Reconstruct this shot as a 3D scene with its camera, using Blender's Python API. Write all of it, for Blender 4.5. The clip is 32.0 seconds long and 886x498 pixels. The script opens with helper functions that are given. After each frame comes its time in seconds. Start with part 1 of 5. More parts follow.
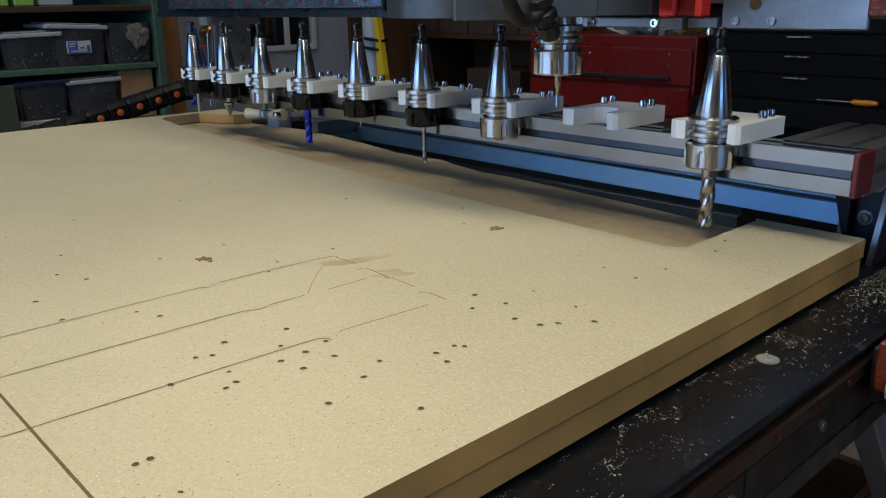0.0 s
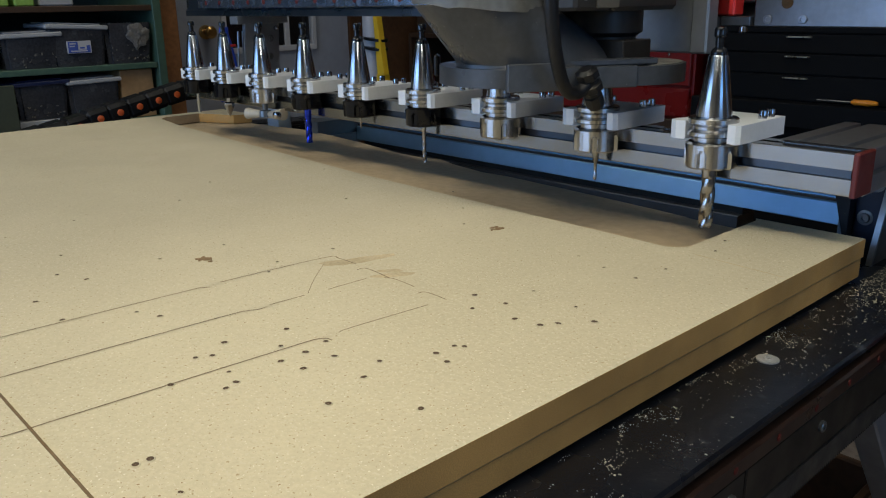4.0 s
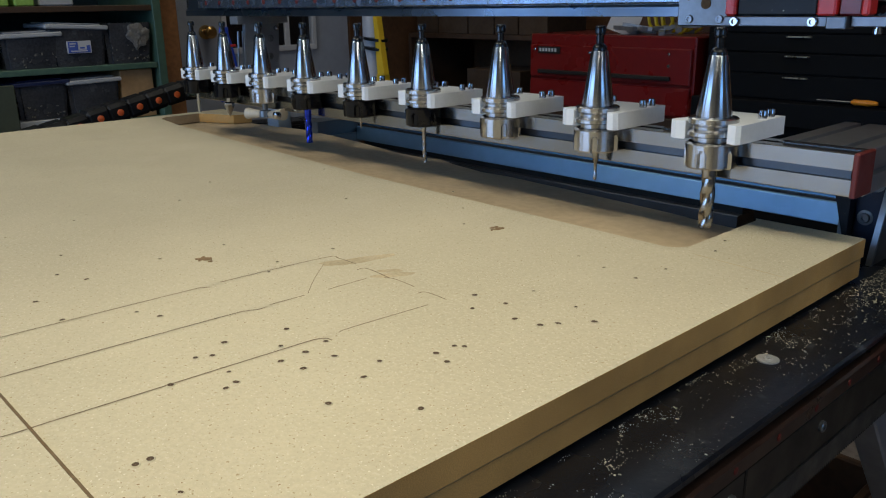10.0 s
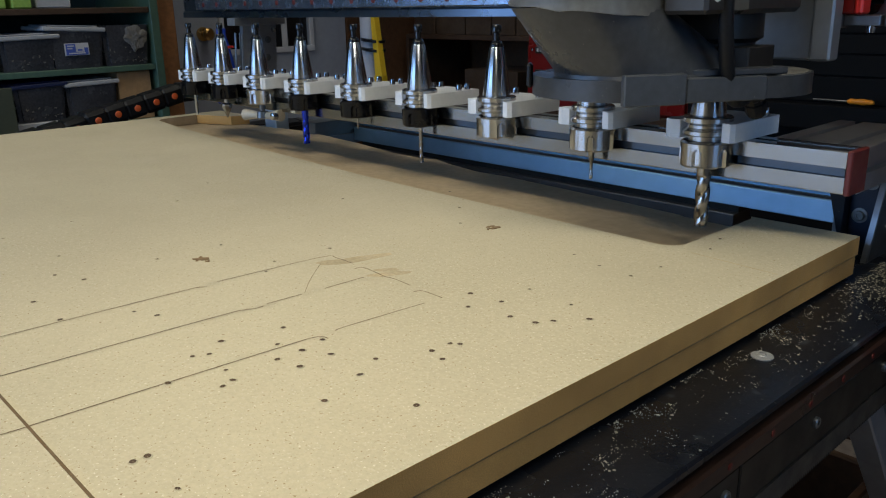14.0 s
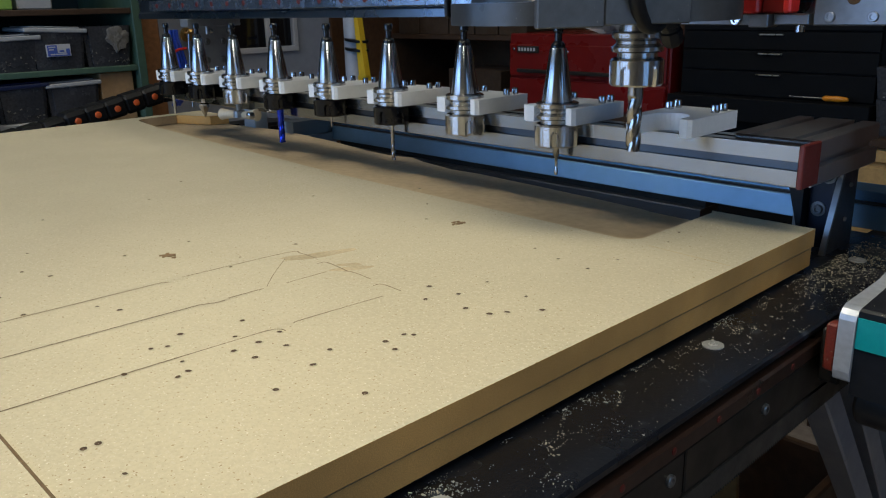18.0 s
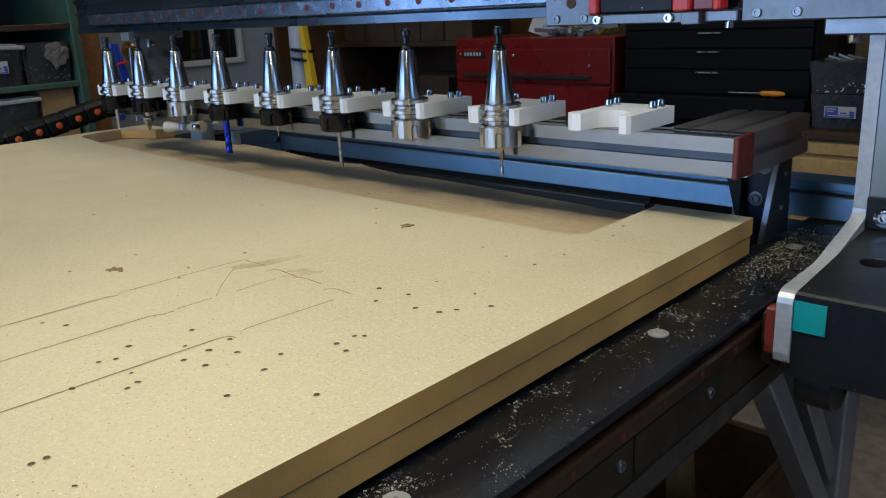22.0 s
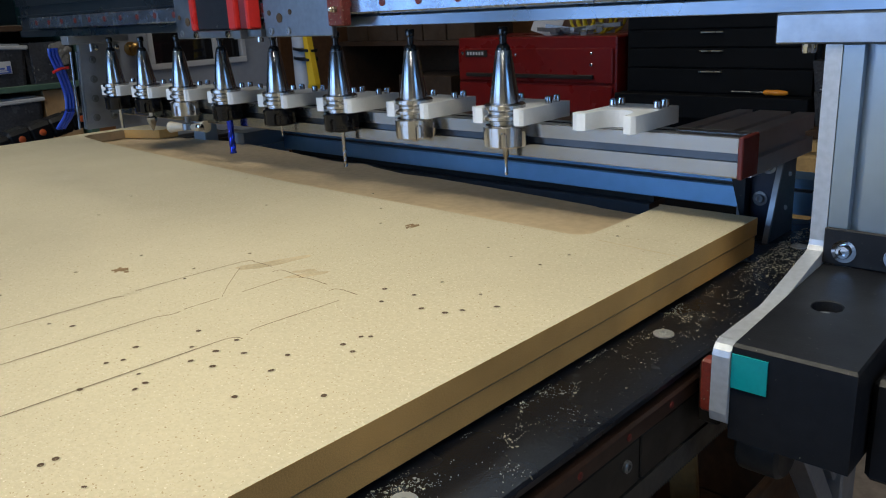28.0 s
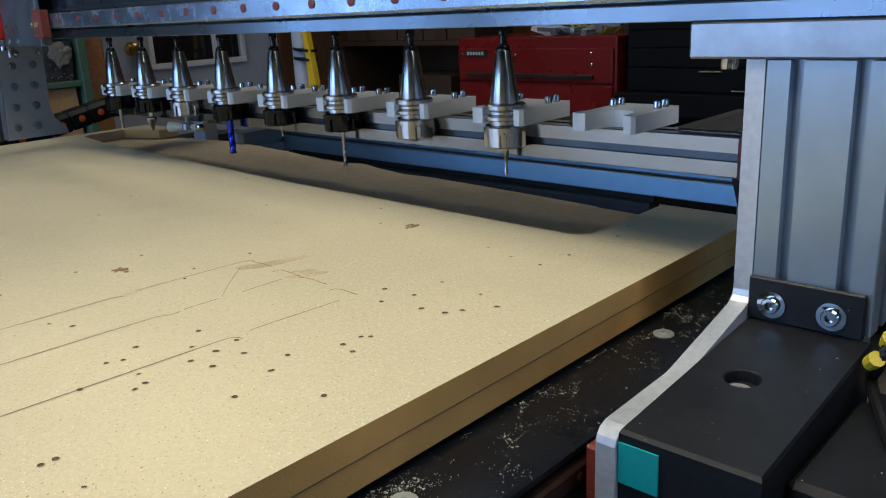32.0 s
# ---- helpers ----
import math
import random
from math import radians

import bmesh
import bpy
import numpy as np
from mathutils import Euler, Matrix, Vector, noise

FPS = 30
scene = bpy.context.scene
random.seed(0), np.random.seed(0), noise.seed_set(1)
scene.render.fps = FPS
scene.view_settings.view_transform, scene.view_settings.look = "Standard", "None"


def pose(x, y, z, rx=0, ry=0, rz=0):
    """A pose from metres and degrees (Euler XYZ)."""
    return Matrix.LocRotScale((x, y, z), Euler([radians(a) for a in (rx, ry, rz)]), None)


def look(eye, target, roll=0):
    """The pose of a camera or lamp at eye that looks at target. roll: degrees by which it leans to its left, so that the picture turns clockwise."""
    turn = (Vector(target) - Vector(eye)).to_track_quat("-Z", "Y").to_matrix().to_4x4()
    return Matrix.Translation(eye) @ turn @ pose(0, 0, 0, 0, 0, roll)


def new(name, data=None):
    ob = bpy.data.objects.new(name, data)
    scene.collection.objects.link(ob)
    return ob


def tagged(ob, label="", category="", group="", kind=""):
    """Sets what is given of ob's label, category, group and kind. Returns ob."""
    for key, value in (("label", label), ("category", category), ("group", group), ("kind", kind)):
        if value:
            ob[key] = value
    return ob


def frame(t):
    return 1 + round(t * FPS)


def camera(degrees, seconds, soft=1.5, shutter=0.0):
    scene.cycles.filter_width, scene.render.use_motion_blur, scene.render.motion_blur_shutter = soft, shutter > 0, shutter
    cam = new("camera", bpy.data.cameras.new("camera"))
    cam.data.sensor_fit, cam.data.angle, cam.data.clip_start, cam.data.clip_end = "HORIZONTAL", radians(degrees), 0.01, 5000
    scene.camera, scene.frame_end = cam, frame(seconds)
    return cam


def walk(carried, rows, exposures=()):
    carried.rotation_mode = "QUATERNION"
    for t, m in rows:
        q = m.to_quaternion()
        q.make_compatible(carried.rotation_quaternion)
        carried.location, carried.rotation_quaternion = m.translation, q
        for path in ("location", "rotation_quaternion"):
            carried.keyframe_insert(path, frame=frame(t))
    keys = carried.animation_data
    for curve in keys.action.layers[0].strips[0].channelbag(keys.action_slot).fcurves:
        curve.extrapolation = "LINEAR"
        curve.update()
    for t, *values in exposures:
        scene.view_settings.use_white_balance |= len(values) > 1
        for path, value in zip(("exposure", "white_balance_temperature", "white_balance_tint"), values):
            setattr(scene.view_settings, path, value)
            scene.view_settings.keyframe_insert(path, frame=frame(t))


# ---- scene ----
cam = camera(57.59, 32.0, soft=1.1)


def eye(x, y, z, yaw, pitch, roll):
    return pose(x, y, z, 90 + pitch, 0, yaw) @ pose(0, 0, 0, 0, 0, roll)


walk(cam, [
    (0, eye(0.2767, -0.8131, 1.1272, 47.38, -17.02, -0.96)),
    (12.2, eye(0.2767, -0.8131, 1.1272, 47.38, -17.02, -0.96)),
    (12.6, eye(0.2790, -0.8138, 1.1270, 47.50, -17.00, -1.05)),
    (13.0, eye(0.2812, -0.8142, 1.1268, 47.56, -17.00, -1.13)),
    (14.5, eye(0.2811, -0.8136, 1.1261, 47.15, -16.92, -1.16)),
    (16.5, eye(0.2813, -0.8131, 1.1260, 46.90, -16.98, -1.06)),
    (17.5, eye(0.2819, -0.8127, 1.1260, 46.64, -16.98, -1.22)),
    (18.0, eye(0.3101, -0.8038, 1.1247, 46.68, -16.95, -1.39)),
    (18.5, eye(0.3163, -0.8104, 1.1232, 46.22, -16.88, -1.60)),
    (19.0, eye(0.3174, -0.8095, 1.1230, 45.50, -16.81, -1.90)),
    (19.5, eye(0.3196, -0.8065, 1.1220, 44.80, -16.72, -2.24)),
    (20.0, eye(0.3198, -0.8060, 1.1218, 44.16, -16.65, -2.47)),
    (20.5, eye(0.3204, -0.8059, 1.1215, 43.55, -16.55, -2.70)),
    (21.0, eye(0.3210, -0.8054, 1.1216, 43.44, -16.56, -2.79)),
    (23.1, eye(0.3211, -0.8052, 1.1216, 43.44, -16.58, -2.80)),
    (23.5, eye(0.3192, -0.8077, 1.1234, 43.57, -16.64, -2.88)),
    (32.0, eye(0.3192, -0.8077, 1.1234, 43.57, -16.64, -2.88)),
], exposures=((0, -0.04), (17.2, -0.06), (19.0, 0.12), (24.0, 0.12), (28.5, 0.17), (32.0, 0.17)))

# ---- light ----
world = bpy.data.worlds.new("sky")
scene.world = world
world.use_nodes = True
wn = world.node_tree.nodes
sky = wn.new("ShaderNodeTexSky")
sky.sky_type = "NISHITA"
sky.sun_disc = False
sky.sun_elevation, sky.sun_rotation = radians(35), radians(200)
world.node_tree.links.new(sky.outputs[0], wn["Background"].inputs[0])
wn["Background"].inputs[1].default_value = 0.08


def area_lamp(name, at, target, sx, sy, power, color, spread=180):
    d = bpy.data.lights.new(name, "AREA")
    d.shape, d.size, d.size_y, d.energy, d.color, d.spread = "RECTANGLE", sx, sy, power, color, radians(spread)
    ob = new(name, d)
    ob.matrix_world = look(at, target)
    return ob


WARM, COOL = (1.0, 0.940, 0.760), (0.17, 0.46, 1.0)
area_lamp("work_light_lamp", (-0.06, -0.58, 1.70), (-0.06, -0.58, 0), 0.34, 0.12, 3.0, WARM, 155)
area_lamp("unseen_tube_lamp", (0.90, -0.60, 2.40), (0.90, -0.60, 0), 1.2, 0.30, 8.6, WARM, 172)
# Rear tube is an added fill that lightens the door side
area_lamp("unseen_tube_lamp", (-1.7, 0.60, 2.40), (-1.7, 0.60, 0), 1.2, 0.25, 4.0, WARM, 172)
area_lamp("unseen_tube_lamp", (-1.4, -1.10, 2.40), (-1.4, -1.10, 0), 1.2, 0.25, 14.0, WARM, 172)
area_lamp("unseen_window_light", (-1.4, -3.2, 1.55), (-1.4, 0, 1.55), 2.1, 1.3, 34, COOL)
# West window lamp, an added source that brings blue to the rails' left half
area_lamp("unseen_window_light", (-2.78, -2.45, 1.50), (0, -2.45, 1.50), 1.15, 1.2, 14, COOL)
# East lamp is an unseen fill for the board edge and gantry foot
area_lamp("unseen_window_light", (2.40, -0.9, 1.60), (0, -0.9, 1.6), 1.0, 1.0, 8.5, COOL)

# ---- materials ----


def mat(name, color, rough=0.5, metal=0.0, vary=0.15, scale=20.0, bump=0.0, bscale=200.0, spots=None, spot_scale=60.0, spot_cut=0.62, coat=0.0, island=0.0, fine_of=6.0):
    """A surface: colour with large stains and fine grain, optional specks, and relief."""
    m = bpy.data.materials.new(name)
    m.use_nodes = True
    nt = m.node_tree
    n, l = nt.nodes, nt.links
    b = n["Principled BSDF"]
    b.inputs["Metallic"].default_value = metal
    b.inputs["Coat Weight"].default_value = coat
    tc = n.new("ShaderNodeTexCoord")

    def tex(s, detail=4.0):
        t = n.new("ShaderNodeTexNoise")
        t.inputs["Scale"].default_value, t.inputs["Detail"].default_value = s, detail
        l.new(tc.outputs["Object"], t.inputs["Vector"])
        return t.outputs[0]

    def ramp(sock, lo, hi, a=0.3, c=0.7):
        r = n.new("ShaderNodeMapRange")
        r.inputs[1].default_value, r.inputs[2].default_value = a, c
        r.inputs[3].default_value, r.inputs[4].default_value = lo, hi
        l.new(sock, r.inputs[0])
        return r.outputs[0]

    def times(s1, s2):
        x = n.new("ShaderNodeMath")
        x.operation = "MULTIPLY"
        l.new(s1, x.inputs[0])
        l.new(s2, x.inputs[1])
        return x.outputs[0]

    big, fine = tex(scale * 0.22), tex(scale * fine_of)
    f = times(ramp(big, 1 - vary, 1 + vary * 0.6), ramp(fine, 1 - vary * 0.6, 1 + vary * 0.4))
    if island:
        oi = n.new("ShaderNodeObjectInfo")
        f = times(f, ramp(oi.outputs["Random"], 1 - island, 1 + island, 0, 1))
    mul = n.new("ShaderNodeVectorMath")
    mul.operation = "SCALE"
    mul.inputs[0].default_value = color[:3]
    l.new(f, mul.inputs["Scale"])
    out = mul.outputs[0]
    if spots:
        mix = n.new("ShaderNodeMix")
        mix.data_type = "RGBA"
        l.new(ramp(tex(spot_scale, 2.0), 0, 1, spot_cut, spot_cut + 0.06), mix.inputs[0])
        l.new(out, mix.inputs[6])
        mix.inputs[7].default_value = (*spots, 1)
        out = mix.outputs[2]
    l.new(out, b.inputs["Base Color"])
    l.new(ramp(tex(scale), max(0.02, rough * 0.75), min(1, rough * 1.25)), b.inputs["Roughness"])
    if bump:
        bp = n.new("ShaderNodeBump")
        bp.inputs["Strength"].default_value, bp.inputs["Distance"].default_value = bump, 0.001
        l.new(tex(bscale), bp.inputs["Height"])
        l.new(bp.outputs[0], b.inputs["Normal"])
    return m


def glow(name, color, power):
    m = bpy.data.materials.new(name)
    m.use_nodes = True
    b = m.node_tree.nodes["Principled BSDF"]
    b.inputs["Base Color"].default_value = (*color, 1)
    b.inputs["Emission Color"].default_value = (*color, 1)
    b.inputs["Emission Strength"].default_value = power
    return m


def streaky(name, color, rough, metal, axis, amount=0.2, stretch=0.85):
    """Brushed or extruded metal with fine lines along one axis: it mirrors sharply along them and blurs across."""
    m = mat(name, color, rough, metal, vary=0.08, scale=8)
    nt = m.node_tree
    n, l = nt.nodes, nt.links
    tg = n.new("ShaderNodeTangent")
    tg.direction_type, tg.axis = "RADIAL", axis.upper()
    l.new(tg.outputs[0], n["Principled BSDF"].inputs["Tangent"])
    n["Principled BSDF"].inputs["Anisotropic"].default_value = stretch
    tc = n.new("ShaderNodeTexCoord")
    mp = n.new("ShaderNodeMapping")
    s = [900.0, 900.0, 900.0]
    s["xyz".index(axis)] = 6.0
    mp.inputs["Scale"].default_value = s
    l.new(tc.outputs["Object"], mp.inputs[0])
    t = n.new("ShaderNodeTexNoise")
    t.inputs["Scale"].default_value = 1.0
    l.new(mp.outputs[0], t.inputs["Vector"])
    bp = n.new("ShaderNodeBump")
    bp.inputs["Strength"].default_value, bp.inputs["Distance"].default_value = amount, 0.0004
    l.new(t.outputs[0], bp.inputs["Height"])
    l.new(bp.outputs[0], n["Principled BSDF"].inputs["Normal"])
    return m


def flecks(m, color, scale, cut, soft=0.05):
    """Small flecks of another colour over a surface."""
    nt = m.node_tree
    n, l = nt.nodes, nt.links
    b = n["Principled BSDF"].inputs["Base Color"]
    src = b.links[0].from_socket
    tc, t, r, mix = (n.new("ShaderNode" + k) for k in ("TexCoord", "TexNoise", "MapRange", "Mix"))
    t.inputs["Scale"].default_value, t.inputs["Detail"].default_value = scale, 1.5
    r.inputs[1].default_value, r.inputs[2].default_value = cut, cut + soft
    mix.data_type = "RGBA"
    mix.inputs[7].default_value = (*color, 1)
    l.new(tc.outputs["Object"], t.inputs["Vector"])
    l.new(t.outputs[0], r.inputs[0])
    l.new(r.outputs[0], mix.inputs[0])
    l.new(src, mix.inputs[6])
    l.new(mix.outputs[2], b)
    return m


def dull(m, level=0.2):
    m.node_tree.nodes["Principled BSDF"].inputs["Specular IOR Level"].default_value = level
    return m


MDF = mat("mdf", (0.53, 0.463, 0.312), 0.75, vary=0.13, scale=9, bump=0.25, bscale=700, spots=(0.34, 0.25, 0.13), spot_scale=420, spot_cut=0.65, fine_of=45)
flecks(MDF, (0.70, 0.64, 0.49), 480, 0.66)
flecks(MDF, (0.575, 0.508, 0.355), 300, 0.60, 0.05)
flecks(MDF, (0.28, 0.19, 0.09), 300, 0.705)
MDF_EDGE = mat("mdf_edge", (0.56, 0.32, 0.10), 0.8, vary=0.34, scale=34, bump=0.4, bscale=700, fine_of=40)
MDF_LOW = mat("mdf_low", (0.52, 0.40, 0.25), 0.8, vary=0.16, scale=14, bump=0.2, bscale=700)
CUT = mat("cut_line", (0.15, 0.092, 0.040), 0.9, vary=0.3, scale=60)
# Dark fill painting the shade inside holes that are not cut
HOLE_SHADE = mat("hole", (0.085, 0.048, 0.020), 0.9, vary=0.3, scale=60)
TORN = mat("torn_fibre", (0.24, 0.15, 0.07), 0.9, vary=0.5, scale=150)
STAIN = mat("rub_stain", (0.52, 0.415, 0.25), 0.8, vary=0.3, scale=60)
DUST = mat("sawdust", (0.48, 0.45, 0.35), 0.9, vary=0.25, scale=200)
BLACK = dull(mat("black_paint", (0.006, 0.0075, 0.012), 0.30, vary=0.35, scale=12, bump=0.15, bscale=300, spots=(0.07, 0.07, 0.06), spot_scale=260, spot_cut=0.70), 0.5)
BLACKBOX = dull(mat("black_box", (0.011, 0.012, 0.015), 0.45, vary=0.3, scale=15, bump=0.1, bscale=500, spots=(0.05, 0.05, 0.045), spot_scale=300, spot_cut=0.71), 0.26)
flecks(BLACKBOX, (0.42, 0.40, 0.28), 260, 0.775, 0.02)
DARK = mat("dark_steel", (0.030, 0.027, 0.024), 0.45, 0.4, vary=0.3, scale=20)
RAILBROWN = mat("oiled_rail", (0.055, 0.030, 0.022), 0.35, 0.5, vary=0.3, scale=20)
# Neutral metal; the blue of the daylight on it is put into the colour
ALU_X = streaky("daylight_blue_aluminium_x", (0.25, 0.44, 0.65), 0.44, 1.0, "x", 0.05)
ALU_Y = streaky("extruded_aluminium_y", (0.24, 0.29, 0.35), 0.36, 0.9, "y", 0.1)
ALU_Z = streaky("extruded_aluminium_z", (0.413, 0.512, 0.613), 0.40, 0.7, "z", 0.12)
ALU_RACK = streaky("polished_extrusion", (0.30, 0.30, 0.295), 0.22, 1.0, "x", 0.03, 0.85)
# Rail metal darkened in colour for the shade inside the slot
ALU_SLOT = streaky("slot_shade_aluminium", (0.09, 0.10, 0.115), 0.36, 1.0, "x", 0.03, 0.95)
STRAP = mat("dull_aluminium", (0.46, 0.48, 0.51), 0.42, 0.35, vary=0.18, scale=30, bump=0.12, bscale=400)
BEAMALU = streaky("beam_aluminium", (0.22, 0.275, 0.35), 0.29, 0.95, "x", 0.1)
ALU = mat("milled_aluminium", (0.28, 0.305, 0.34), 0.36, 0.95, vary=0.12, scale=25, bump=0.08, bscale=500)
CARALU = mat("grey_machined_plate", (0.19, 0.20, 0.215), 0.38, 0.9, vary=0.15, scale=25, bump=0.08, bscale=500)
PLATE = mat("grey_plate", (0.30, 0.32, 0.35), 0.42, 0.6, vary=0.15, scale=12, bump=0.08, bscale=300)
CHROME = mat("polished_steel", (0.52, 0.54, 0.57), 0.07, 1.0, vary=0.06, scale=40)
GROUND = streaky("ground_taper", (0.42, 0.44, 0.47), 0.18, 1.0, "z", 0.04, 0.95)
GROUND.node_tree.nodes["Principled BSDF"].inputs["Anisotropic Rotation"].default_value = 0.25
TURNED = streaky("turned_steel", (0.50, 0.50, 0.505), 0.22, 1.0, "z", 0.02, 0.96)
TURNED.node_tree.nodes["Principled BSDF"].inputs["Anisotropic Rotation"].default_value = 0.25
BLKNUT = dull(mat("black_oxide", (0.006, 0.006, 0.007), 0.08, 0.0, vary=0.15, scale=60), 0.24)
STUD = mat("stud_black", (0.008, 0.009, 0.011), 0.16, 0.0, vary=0.15, scale=60)
CARBIDE = mat("carbide", (0.42, 0.40, 0.38), 0.22, 1.0, vary=0.2, scale=200)
BLUEBIT = mat("blue_coating", (0.03, 0.06, 0.55), 0.22, 0.9, vary=0.2, scale=150)
WHITEPL = mat("printed_white", (0.78, 0.80, 0.82), 0.45, vary=0.05, scale=40, bump=0.25, bscale=1500)
RED = mat("red_plastic", (0.62, 0.030, 0.025), 0.32, vary=0.12, scale=20)
REDCAP = mat("red_cap", (0.12, 0.014, 0.010), 0.5, vary=0.15, scale=30)
REDPAINT = mat("red_enamel", (0.185, 0.009, 0.008), 0.30, vary=0.12, scale=8, coat=0.2)
CABBLACK = dull(mat("cabinet_black", (0.006, 0.007, 0.009), 0.5, vary=0.15, scale=6), 0.12)
DARKZINC = mat("dull_zinc", (0.20, 0.21, 0.22), 0.35, 0.8, vary=0.2, scale=80)
WASHER = mat("galvanised", (0.42, 0.43, 0.43), 0.42, 0.35, vary=0.2, scale=120)
ARMALU = streaky("aged_aluminium", (0.58, 0.60, 0.63), 0.42, 0.9, "y", 0.08)
CABBLUE = mat("dark_blue_bracket", (0.012, 0.020, 0.042), 0.4, 0.3, vary=0.2, scale=20)
SIDESTEEL = mat("side_steel", (0.13, 0.135, 0.145), 0.36, 0.8, vary=0.2, scale=20)
BRASSY = mat("handle_metal", (0.45, 0.42, 0.34), 0.3, 0.9, vary=0.1, scale=60)
ORANGE = mat("orange_plastic", (0.85, 0.30, 0.02), 0.35, vary=0.1, scale=50)
TEAL = mat("teal_tape", (0.0, 0.30, 0.30), 0.5, vary=0.08, scale=60)
WOODDK = mat("dark_panelling", (0.13, 0.060, 0.026), 0.55, vary=0.35, scale=10, bump=0.1)
WOODLT = mat("pale_wood", (0.52, 0.34, 0.14), 0.6, vary=0.25, scale=14, bump=0.1)
WOODBR = mat("brown_wood", (0.055, 0.027, 0.012), 0.6, vary=0.3, scale=14)
GREEN = mat("green_paint", (0.06, 0.12, 0.085), 0.55, vary=0.2, scale=10)
GREENDK = mat("dark_green_panel", (0.02, 0.045, 0.045), 0.6, vary=0.2, scale=10)
flecks(BLACK, (0.05, 0.058, 0.07), 35, 0.68, 0.08)
flecks(BLACK, (0.30, 0.30, 0.27), 420, 0.765, 0.02)
CARD = mat("cardboard", (0.36, 0.22, 0.105), 0.85, vary=0.2, scale=12)
# Much darker than CARD, for the wall shelf boxes
CARDDK = mat("dark_cardboard", (0.055, 0.030, 0.014), 0.85, vary=0.3, scale=12)
BIN = mat("smoky_bin", (0.055, 0.058, 0.068), 0.25, vary=0.5, scale=25)
LID = mat("pale_lid", (0.38, 0.39, 0.41), 0.4, vary=0.12, scale=25)
LABEL = mat("white_label", (0.52, 0.52, 0.54), 0.6, vary=0.05)
BLUEINK = mat("blue_ink", (0.05, 0.10, 0.42), 0.6, vary=0.1)
GREYDOOR = mat("grey_door", (0.30, 0.33, 0.40), 0.5, vary=0.1, scale=6)
GLASS = mat("dark_glass", (0.012, 0.012, 0.014), 0.06, vary=0.05)
CONCRETE = mat("concrete", (0.48, 0.40, 0.335), 0.85, vary=0.35, scale=6, bump=0.3, bscale=90, spots=(0.30, 0.28, 0.25), spot_scale=22, spot_cut=0.66)
PLASTER = mat("wall_paint", (0.34, 0.30, 0.25), 0.9, vary=0.1, scale=5)
YELLOW = mat("yellow_sleeve", (0.88, 0.56, 0.03), 0.5, vary=0.1, scale=30)
PIPE = mat("grey_pipe", (0.50, 0.51, 0.55), 0.45, vary=0.1, scale=30)
RUBBER = dull(mat("black_rubber", (0.009, 0.009, 0.010), 0.45, vary=0.3, scale=60), 0.3)
CABLEBLUE = mat("blue_cable", (0.01, 0.05, 0.42), 0.35, vary=0.1, scale=60)
BOOT = mat("grey_boot", (0.048, 0.051, 0.056), 0.33, vary=0.3, scale=25, bump=0.10, bscale=300, spots=(0.13, 0.125, 0.115), spot_scale=320, spot_cut=0.72)
SPPLATE = mat("side_plate_paint", (0.13, 0.12, 0.10), 0.45, vary=0.15, scale=20)
SHOEDUST = mat("shoe_dust", (0.16, 0.15, 0.13), 0.85, vary=0.5, scale=90, bump=0.3, bscale=500)
BOOTRIM = mat("scuffed_rim", (0.12, 0.12, 0.115), 0.45, vary=0.3, scale=25, bump=0.05, bscale=200)
SPBODY = mat("spindle_grey", (0.05, 0.046, 0.043), 0.42, 0.4, vary=0.12, scale=25)
WHITE = mat("white_paint", (0.75, 0.75, 0.75), 0.5, vary=0.05)
TUBE = glow("tube_glow", (1.0, 0.92, 0.8), 6.0)
BEIGE = mat("beige_body", (0.50, 0.44, 0.33), 0.4, vary=0.15, scale=80)
WIREYEL = mat("yellow_wire", (0.55, 0.42, 0.02), 0.4, vary=0.1, scale=60)

